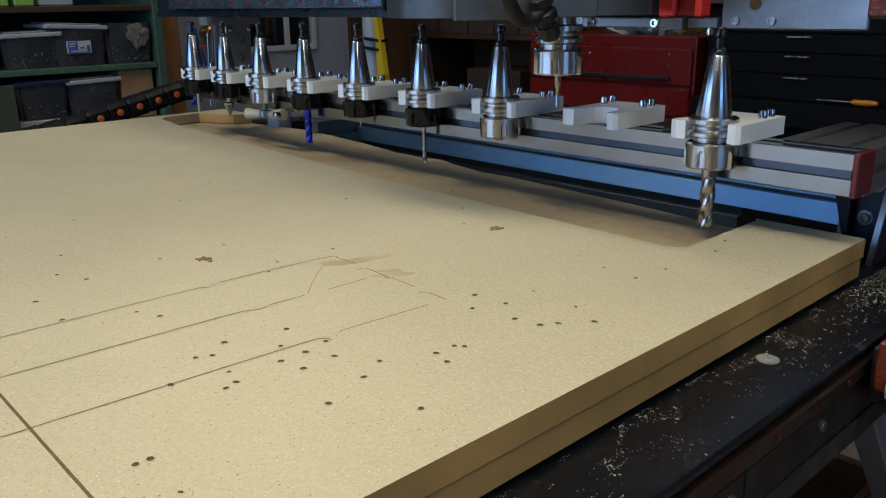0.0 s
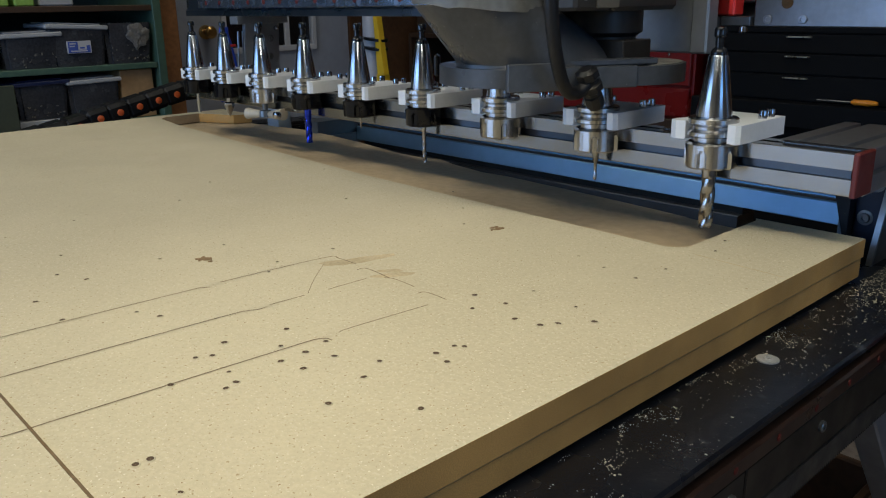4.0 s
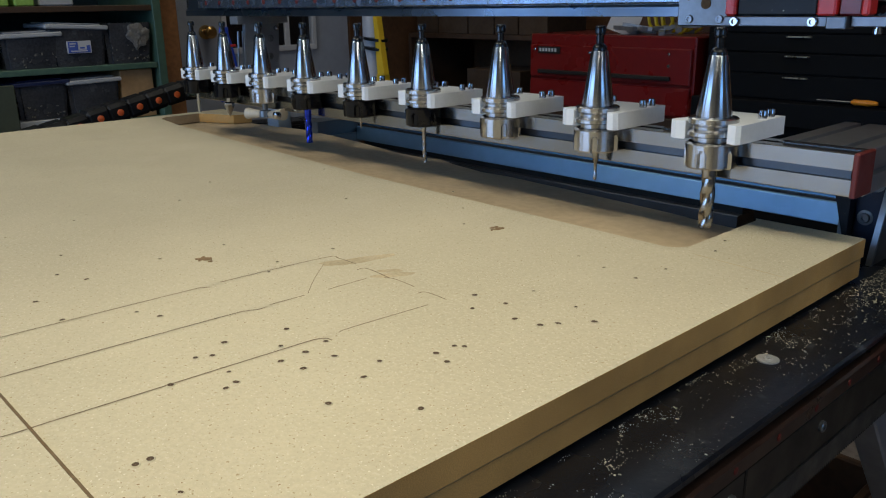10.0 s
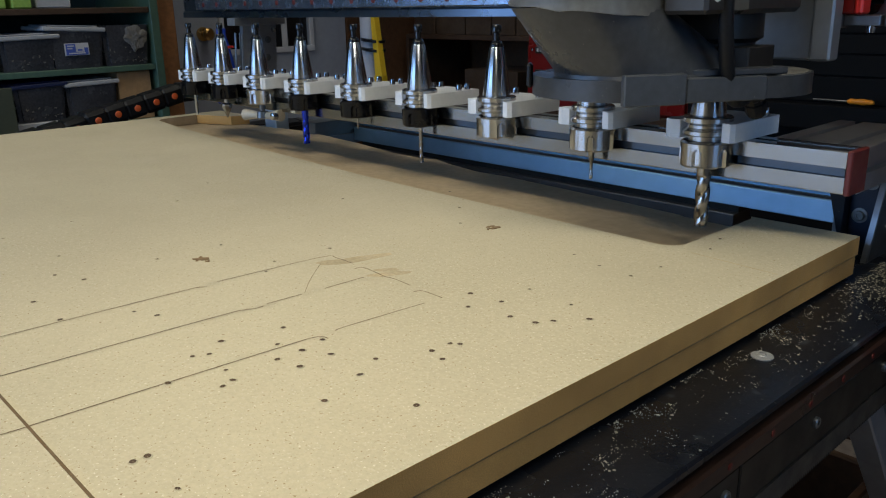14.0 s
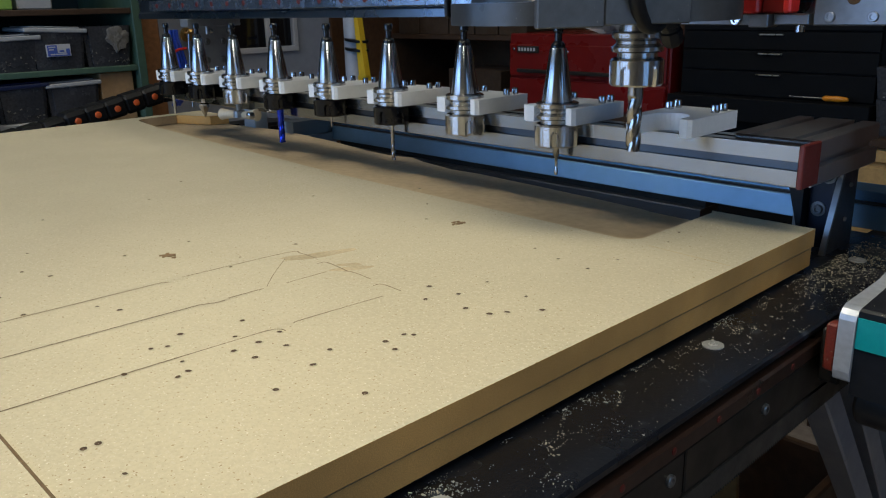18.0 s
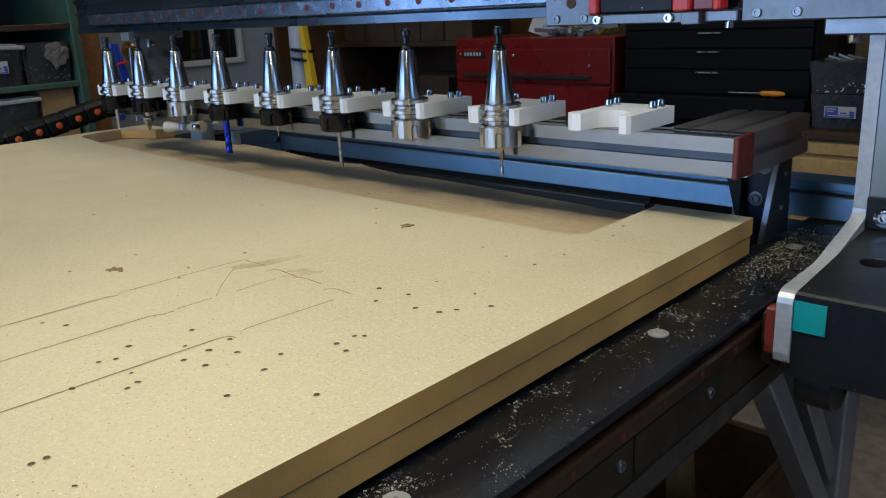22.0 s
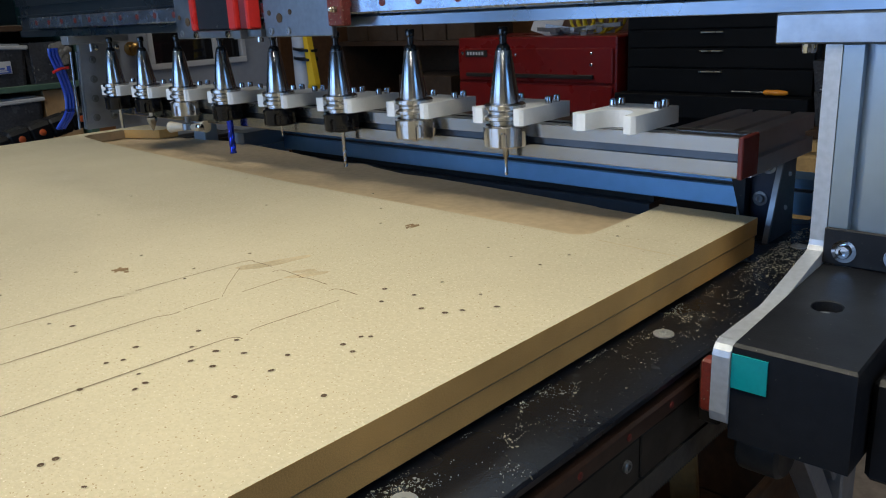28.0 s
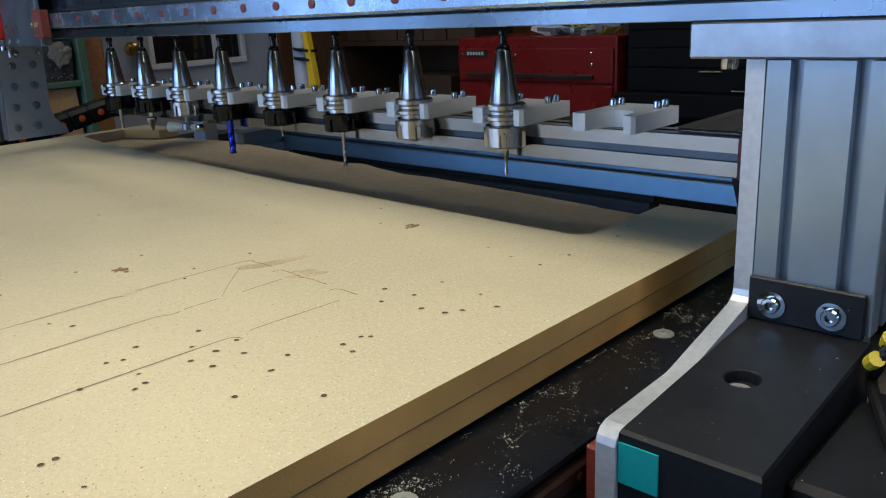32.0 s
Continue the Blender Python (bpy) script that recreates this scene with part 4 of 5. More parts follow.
        part("bearing_seal", bm, SEAL, g, "dusty red bearing end seal")
    bm = bmesh.new()
    box(bm, 0.0720, 0.0900, -0.163, -0.050, 0.808, 0.857, 0.002)
    part("bearing_block", bm, DARK, g)
    # rounded pinion guard under the foot
    bm = bmesh.new()
    lathe(bm, ((0.020, 0.0), (0.023, 0.003), (0.023, 0.030), (0.020, 0.033)), 24, pose(0.1055, -0.150, 0.800, 0, 90, 0))
    box(bm, 0.1060, 0.1385, -0.150, -0.06, 0.785, 0.8115, 0.004)
    part("pinion_guard", bm, DARK, g, "rounded dark pinion guard", True)
    # drive motor beyond the foot
    bm = bmesh.new()
    box(bm, 0.1885, 0.2545, -0.150, -0.030, 0.795, 0.872, 0.004)
    box(bm, 0.1885, 0.2545, -0.0298, 0.010, 0.805, 0.862, 0.004)
    part("drive_motor", bm, BLACKBOX, g, "square black drive motor")
    bm = bmesh.new()
    box(bm, 0.255, 0.268, -0.16, -0.05, 0.82, 0.885, 0.003)
    part("motor_plate", bm, ALU, g)
    bm = bmesh.new()
    tube(bm, spline(((0.200, 0.03, 0.98), (0.205, -0.02, 0.93), (0.200, -0.035, 0.90), (0.194, -0.025, 0.885), (0.205, -0.050, 0.880), (0.225, -0.09, 0.874)), 6), 0.0038, 8)
    part("motor_cable", bm, RUBBER, g, "", True)
    bm = bmesh.new()
    for p, a in (((0.203, -0.030, 0.915), 20), ((0.197, -0.036, 0.902), 35)):
        lathe(bm, ((0.0052, -0.005), (0.0052, 0.005)), 10, pose(*p, 35, a, 0))
    part("cable_tag", bm, WIREYEL, g, "yellow cable tag", True)
    # left upright plate
    lx = -1.32
    out = [(0.016, 1.1055), (0.098, 1.1055), (0.092, 0.985), (0.097, 0.955), (0.118, 0.932), (0.119, 0.922), (0.006, 0.922)]
    bm = bmesh.new()
    prism(bm, out, lx - 0.012, lx, Matrix(((0, 0, 1, 0), (1, 0, 0, 0), (0, 1, 0, 0), (0, 0, 0, 1))))
    part("left_plate", bm, PLATE, g, "grey steel upright plate with two rows of bolts")
    b2 = bolt_mesh("plate_bolt", 0.0055, 0.0035, DARKZINC, 0.0075)
    for y in (0.037, 0.074):
        for k in range(4):
            share("plate_bolt", b2, g, pose(lx, y - 0.0035 * k, 1.058 - 0.038 * k, 0, 90, 0))
    dome = bmesh.new()
    lathe(dome, ((0.0055, 0), (0.0055, 0.005), (0.0040, 0.008), (0.0012, 0.009)), 14)
    dome = mesh_of("dome_bolt", dome, CHROME, True)
    for y in (0.046, 0.088):
        share("dome_bolt", dome, g, pose(lx + 0.002, y, 1.078, 0, 60, 0))
    bm = bmesh.new()
    lathe(bm, ((0.0032, 0), (0.0032, 0.028), (0.0022, 0.030)), 10, pose(lx + 0.006, 0.036, 1.074))
    part("stop_pin", bm, ZINC, g, "", True)
    bm = bmesh.new()
    box(bm, lx - 0.02, lx + 0.012, -0.010, 0.114, 1.0895, 1.1055, 0.001)
    part("left_bar", bm, PLATE, g)
    for k in range(3):
        bm = bmesh.new()
        tube(bm, ((lx - 0.003, -0.010 + k * 0.011, 0.925), (lx - 0.003, -0.002 + k * 0.011, 1.075)), 0.0022, 6)
        part("edge_strip", bm, ALU, g, "", True)
    for k in range(3):
        bm = bmesh.new()
        o = 0.0065 * k
        tube(bm, spline(((lx, -0.030 - o, 1.085), (lx, -0.030 - o, 1.070), (lx, -0.023 - o, 1.044), (lx, -0.015 - o, 1.0), (lx, -0.019 - o, 0.962), (lx - 0.015, -0.036 - o, 0.930)), 6), 0.0036, 8)
        part("cable", bm, CABLEBLUE, g, "blue cable", True)
    bm = bmesh.new()
    tube(bm, ((lx + 0.004, -0.046, 1.040), (lx + 0.005, -0.030, 1.046), (lx + 0.004, -0.014, 1.047)), 0.0028, 8)
    part("cable_tie", bm, RED, g, "red cable tie", True)
    return g


SEAL = mat("seal_red", (0.17, 0.020, 0.010), 0.6, vary=0.4, scale=60, spots=(0.22, 0.17, 0.11), spot_scale=350, spot_cut=0.64)
RAILSTEEL = mat("blued_rail", (0.30, 0.36, 0.46), 0.25, 0.9, vary=0.25, scale=60)
GANTRY = gantry()

# ---- carriage (x = 0 is the spindle axis; y = 0 the column front) ----


def carriage():
    c = thing("spindle_carriage", "red and aluminium carriage that slides along the gantry", "carriage")

    def holed_plate(x0, x1, label):
        bm = bmesh.new()
        box(bm, x0, x1, -0.022, -0.0145, 1.096, 1.25, 0.0015)
        p = part("carriage_plate", bm, CARALU, c, label)
        xm = x0 + 0.036
        # drilled holes as dark discs, the shade inside put into the colour
        b = bmesh.new()
        lathe(b, ((0.0062, 0.0), (0.0062, 0.0008), (0.0004, 0.0009)), 16, pose(xm, -0.0221, 1.121, 90, 0, 0))
        for dx in (-0.022, 0.024):
            lathe(b, ((0.0035, 0.0), (0.0035, 0.0008), (0.0004, 0.0009)), 12, pose(xm + dx, -0.0221, 1.128, 90, 0, 0))
        part("plate_hole", b, HOLE_SHADE, p)
        bt = bolt_mesh("plate_screw", 0.0048, 0.0022, ALU)
        for dx in (-0.020, 0.018):
            share("plate_screw", bt, p, pose(xm + dx, -0.022, 1.104, 90, 0, 0))
    holed_plate(-0.174, -0.109, "milled plate with drilled holes")
    holed_plate(0.060, 0.205, "milled plate with drilled holes")
    for x0, x1 in ((-0.107, -0.095), (-0.007, 0.012), (0.036, 0.044)):
        bm = bmesh.new()
        box(bm, x0, x1, -0.036, -0.0145, 1.108, 1.25, 0.002)
        part("red_guard", bm, RED, c, "red painted guide housing")
    bm = bmesh.new()
    box(bm, 0.2055, 0.234, -0.030, -0.0145, 1.108, 1.150, 0.002)
    part("bearing_seal", bm, SEAL, c, "dusty red bearing end seal")
    bm = bmesh.new()
    lathe(bm, ((0.004, 0), (0.004, 0.004), (0.0025, 0.005), (0.0035, 0.008), (0.002, 0.010)), 10, pose(0.222, -0.030, 1.128, 90, 0, 0))
    part("grease_nipple", bm, BRASSY, c, "", True)
    bm = bmesh.new()
    box(bm, -0.0945, -0.0075, -0.032, -0.0145, 1.108, 1.25, 0.002)
    part("black_cover", bm, BLACKBOX, c, "flat black cover")
    bm = bmesh.new()
    box(bm, 0.0125, 0.0355, -0.030, -0.0145, 1.108, 1.25, 0.002)
    part("dark_red_panel", bm, REDPAINT, c)
    bm = bmesh.new()
    box(bm, -0.1085, 0.004, -0.034, -0.0145, 1.097, 1.1075, 0.001)
    box(bm, 0.0045, 0.024, -0.038, -0.0145, 1.095, 1.1075, 0.001)
    box(bm, 0.0245, 0.059, -0.028, -0.0145, 1.097, 1.1075, 0.001)
    part("bottom_bar", bm, CARALU, c)
    bt = bolt_mesh("bottom_screw", 0.0052, 0.004, CHROME)
    for x in (-0.095, -0.010):
        share("bottom_screw", bt, c, pose(x, -0.034, 1.102, 90, 0, 0))
    bm = bmesh.new()
    lathe(bm, ((0.0045, -0.0065), (0.0045, -0.001), (0.0030, -0.001), (0.0030, 0.006)), 12, pose(0.050, -0.024, 1.097))
    part("stop_bolt", bm, CHROME, c, "", True)
    return c


CARRIAGE = carriage()

# ---- spindle (origin on its axis at the gauge line of its tool) ----


HX, HY = -0.053, -0.113


def spindle():
    s = thing("spindle", "grey router spindle with dust shoe and hanging cable", "spindle")
    # dust shoe plate: a round front under the hood drawn out to a smaller round round the spindle
    (ax, ay, ar), (bx, by, br) = (-0.048, -0.058, 0.083), (0.016, 0.009, 0.064)
    lean = math.degrees(math.atan2(by - ay, bx - ax))
    give = math.degrees(math.asin((ar - br) / math.hypot(bx - ax, by - ay)))
    out = arc(ax, ay, ar, lean + 90 - give, lean + 270 + give, 26) + arc(bx, by, br, lean - 90 + give, lean + 90 - give, 18)
    bm = bmesh.new()
    prism(bm, out, 0.0085, 0.0255)
    plate = part("shoe_plate", bm, BOOT, s, "dark grey dust shoe plate", True)
    bm = bmesh.new()
    prism(bm, arc(bx, by, br - 0.003, lean - 70, lean + 100, 16) + [(-0.01, 0.02), (0.01, -0.01)], 0.0256, 0.0264)
    part("dust_film", bm, SHOEDUST, plate, "pale dust lying on the plate")
    # clip plates along the straight flank
    flank = pose(ax, ay, 0, 0, 0, lean + give) @ pose(0, -ar, 0)
    bm = bmesh.new()
    box(bm, -0.040, 0.012, -0.0035, 0.004, 0.0065, 0.0310, 0.001, flank)
    part("shoe_clip", bm, BOOT, plate, "grey clip plate on the rim")
    bm = bmesh.new()
    box(bm, 0.0125, 0.082, -0.0025, 0.004, 0.0075, 0.0270, 0.001, flank)
    part("shoe_clip", bm, BOOT, plate, "grey clip plate on the rim")
    bm = bmesh.new()
    box(bm, -0.005, 0.105, 0.006, 0.018, 0.0268, 0.0325, 0.001, flank)
    part("rim_ledge", bm, BOOT, plate)
    turn = math.radians(222)
    bm = bmesh.new()
    box(bm, -0.0005, 0.0050, -0.008, 0.008, 0.014, 0.0350, 0.002, pose(ax + ar * math.cos(turn), ay + ar * math.sin(turn), 0, 0, 0, 222))
    part("shoe_latch", bm, RUBBER, plate, "black rubber latch")
    # hood: a straight-sided oblique cone from the ring down to the plate
    bm = bmesh.new()
    n = 40
    rings = []
    for q in (0.0, 0.06, 0.25, 0.5, 0.75, 1.0):
        z, cx, cy = 0.0257 + q * 0.0563, HX + (1 - q) * 0.017, HY + (1 - q) * 0.072
        rx, ry = 0.072 - q * 0.010, 0.094 - q * 0.032
        if q == 0.0:
            rx, ry = rx + 0.003, ry + 0.003
        rings.append([bm.verts.new((cx + rx * math.cos(2 * math.pi * k / n), cy + ry * math.sin(2 * math.pi * k / n), z + 0.001 * noise.noise(Vector((k * 0.45, q * 4, 3))) * (q > 0.7))) for k in range(n)])
    for a, b in zip(rings, rings[1:]):
        for k in range(n):
            j = (k + 1) % n
            bm.faces.new((a[k], a[j], b[j], b[k]))
    bm.faces.new(rings[0][::-1])
    bm.faces.new(rings[-1])
    hood = part("shoe_hood", bm, BOOT, s, "dusty grey flexible hood", True)
    # frayed pale lip where the hood meets the collar
    bm = bmesh.new()
    lip = []
    for dz, q in ((-0.0100, 1.012), (-0.0098, 1.03), (-0.005, 1.02), (0.000, 1.012), (0.0045, 1.03), (0.0062, 0.99)):
        ring = []
        for k in range(n):
            a = 2 * math.pi * k / n
            frill = 0.004 * noise.noise(Vector((2 * math.cos(a), 2 * math.sin(a), 5))) + 0.0015 * noise.noise(Vector((9 * math.cos(a), 9 * math.sin(a), 1)))
            z = 0.088 + dz + (frill + 0.006 * math.cos(a - 3.96) if dz < -0.009 else 0.3 * frill)
            ring.append(bm.verts.new((HX + 0.0622 * q * math.cos(a), HY + 0.0622 * q * math.sin(a), z)))
        lip.append(ring)
    for a, b in zip(lip, lip[1:]):
        for k in range(n):
            j = (k + 1) % n
            bm.faces.new((a[k], a[j], b[j], b[k]))
    part("hood_lip", bm, BOOTRIM, hood, "scuffed pale lip with a frayed edge", True)
    bm = bmesh.new()
    lathe(bm, ((0.0585, 0.0835), (0.0600, 0.092), (0.0600, 0.1055), (0.0570, 0.1075), (0.0570, 0.30)), 40, pose(HX, HY, 0))
    part("hose_collar", bm, COLLAR, s, "shiny metal hose collar", True)
    # spindle body
    bm = bmesh.new()
    box(bm, -0.050, 0.050, -0.050, 0.055, 0.074, 0.36, 0.004)
    body = part("body", bm, SPBODY, s, "square grey motor housing")
    bm = bmesh.new()
    box(bm, 0.012, 0.0498, -0.104, -0.0505, 0.075, 0.36, 0.003)
    part("front_housing", bm, SPBODY, body)
    bm = bmesh.new()
    box(bm, 0.0502, 0.0520, -0.076, -0.044, 0.077, 0.36, 0.0006)
    part("side_plate", bm, SPPLATE, body, "lighter grey-brown side plate")
    bm = bmesh.new()
    lathe(bm, ((0.030, 0.020), (0.034, 0.024), (0.034, 0.050), (0.040, 0.054), (0.040, 0.0738)), 30)
    part("nose", bm, DARK, s, "dark spindle nose", True)
    bm = bmesh.new()
    box(bm, -0.010, 0.048, -0.030, 0.015, 0.0266, 0.048, 0.001)
    part("shoe_bracket", bm, DARK, s)
    bm = bmesh.new()
    box(bm, -0.060, 0.045, 0.093, 0.107, 0.030, 0.36, 0.002)
    box(bm, 0.0455, 0.064, 0.088, 0.108, 0.030, 0.36, 0.002)
    part("z_plate", bm, PLATE, s, "vertical aluminium slide plate")
    # pale marks on the housing, as plain shapes
    bm = bmesh.new()
    for z in (0.092, 0.112):
        for k in range(10 if z < 0.10 else 12):
            a0 = 2 * math.pi * k / 12 + (0.52 if z < 0.10 else 0)
            a1 = a0 + 2 * math.pi / 12
            q = [(0.0085, a0), (0.0085, a1), (0.0062, a1), (0.0062, a0)]
            vs = [bm.verts.new((0.0502, -0.090 + rr * math.sin(a), z + rr * math.cos(a))) for rr, a in q]
            bm.faces.new(vs)
    part("pale_marks", bm, WHITE, s, "two pale ring-shaped marks")
    # cable on the near side with a knob at its end
    bm = bmesh.new()
    tube(bm, spline(((0.050, -0.128, 0.30), (0.050, -0.132, 0.16), (0.049, -0.136, 0.090), (0.048, -0.130, 0.052), (0.046, -0.118, 0.022), (0.045, -0.106, 0.008), (0.046, -0.094, 0.006), (0.049, -0.084, 0.012)), 8), 0.0060, 12)
    cable = part("air_cable", bm, RUBBER, s, "black hanging air cable", True)
    bm = bmesh.new()
    lathe(bm, ((0.0065, -0.026), (0.0090, -0.022), (0.0090, -0.014), (0.0075, -0.013), (0.0075, -0.010), (0.0108, -0.008), (0.0112, -0.002), (0.0085, 0.0), (0.0085, 0.003), (0.0108, 0.005), (0.0105, 0.011), (0.0060, 0.014)), 8, pose(0.048, -0.080, 0.014, 25, -10, 20))
    part("cable_fitting", bm, RUBBER, cable, "", True)
    s.scale = (TS, TS, TS)
    return s, cable


COLLAR = mat("shiny_collar", (0.55, 0.55, 0.56), 0.16, 1.0, vary=0.08, scale=30)
SPINDLE, AIR_CABLE = spindle()

# ---- background ----


def red_chest():
    c = thing("tool_chest", "red enamelled steel tool chest with clutter on top", "tool chest", (-1.61, 1.35, 0.78))
    bm = bmesh.new()
    box(bm, 0, 0.63, 0, 0.32, 0, 0.24, 0.004)
    part("body", bm, REDPAINT, c)
    for z0, z1 in ((0.100, 0.205), (0.008, 0.092)):
        bm = bmesh.new()
        box(bm, 0.008, 0.622, -0.012, 0.001, z0, z1, 0.003)
        d = part("drawer", bm, REDPAINT, c)
        if z0 < 0.05:
            continue
        bm = bmesh.new()
        box(bm, 0.05, 0.56, -0.024, -0.0125, z1 - 0.092 if z0 > 0.05 else z1 - 0.03, z1 - 0.080 if z0 > 0.05 else z1 - 0.020, 0.002)
        part("drawer_pull", bm, DARK, d, "long dark metal drawer pull")
    bm = bmesh.new()
    box(bm, 0.045, 0.14, -0.0165, -0.0125, 0.178, 0.200, 0.001)
    part("badge", bm, DARK, c, "dark name badge with pale marks")
    bm = bmesh.new()
    for k in range(6):
        box(bm, 0.053 + k * 0.013, 0.061 + k * 0.013, -0.0175, -0.0167, 0.184, 0.195)
    part("badge_marks", bm, LABEL, c)
    bm = bmesh.new()
    lathe(bm, ((0.005, 0), (0.005, 0.003), (0.003, 0.004)), 10)
    rivet = mesh_of("rivet", bm, CHROME, True)
    for x, z in ((0.55, 0.19), (0.55, 0.155), (0.03, 0.19), (0.26, 0.185)):
        share("rivet", rivet, c, pose(x, -0.012, z, 90, 0, 0))


def chest_clutter():
    rng = random.Random(8)
    coil = bmesh.new()
    for k in range(9):
        r = 0.045 + 0.004 * (k % 3)
        pts = [(-1.18 + 0.02 * (k % 4) + r * math.cos(a / 14 * 6.28), 1.47 + 0.012 * k, 1.072 + r * math.sin(a / 14 * 6.28)) for a in range(15)]
        tube(coil, pts, 0.005, 6)
    solid("cable_coil", coil, WIREYEL, "coiled yellow cable on the red chest", "cable", smooth=True)
    bm = bmesh.new()
    for k in range(16):
        x, y = rng.uniform(-1.33, -1.05), rng.uniform(1.40, 1.5)
        box(bm, -0.05, 0.05, -0.008, 0.008, 0, 0.012, 0, pose(x, y, 1.022 + 0.004 * k % 0.02, rng.uniform(-6, 6), rng.uniform(-9, 9), rng.uniform(0, 180)))
    solid("hand_tools", bm, PLATE, "loose pile of steel hand tools", "tools", kind="stuff")
    bm = bmesh.new()
    box(bm, -0.05, 0.05, -0.002, 0.002, 0, 0.10, 0.0, pose(-1.31, 1.44, 1.022, -12, 18, 10))
    solid("paper_packet", bm, LABEL, "white paper packet standing on the chest", "packet")


def black_cabinet():
    c = thing("drawer_cabinet", "black steel drawer cabinet with brass-edged pulls", "cabinet", (-0.945, 1.35, 0))
    bm = bmesh.new()
    box(bm, 0, 0.55, 0, 0.45, 0.0, 1.35, 0.004)
    part("body", bm, CABBLACK, c)
    zs = (1.30, 1.19, 1.08, 1.035, 0.985, 0.93, 0.862, 0.76, 0.60, 0.40, 0.2)
    for a, b in zip(zs, zs[1:]):
        bm = bmesh.new()
        box(bm, 0.012, 0.538, -0.012, 0.001, b + 0.002, a - 0.002, 0.001)
        d = part("drawer", bm, CABBLACK, c)
        bm = bmesh.new()
        box(bm, 0.235, 0.300, -0.022, -0.0125, a - 0.011, a - 0.007, 0.001)
        part("drawer_pull", bm, BRASSY, d, "thin metal drawer pull")
    bm = bmesh.new()
    lathe(bm, ((0.008, 0), (0.008, 0.006), (0.004, 0.008)), 12, pose(0.255, -0.016, 0.835, 90, 0, 0))
    part("lock", bm, BRASSY, c, "brass drawer lock")


def screwdriver():
    s = thing("screwdriver", "orange-handled screwdriver lying on the drawer edge", "screwdriver", (-0.60, 1.30, 0.874))
    bm = bmesh.new()
    lathe(bm, ((0.004, 0), (0.0075, 0.006), (0.0068, 0.02), (0.0080, 0.035), (0.006, 0.056), (0.004, 0.062)), 12, pose(0.085, 0, 0.0, 0, 90, 0))
    part("handle", bm, ORANGE, s, "", True)
    bm = bmesh.new()
    lathe(bm, ((0.0018, -0.085), (0.0022, 0.01)), 8, pose(0.085, 0, 0, 0, 90, 0))
    part("shaft", bm, DARKZINC, s, "", True)
    bm = bmesh.new()
    box(bm, -0.945, -0.395, 1.28, 1.334, 0.80, 0.862, 0.002)
    solid("tool_tray", bm, CABBLACK, "shallow black steel tray before the cabinet", "tray")


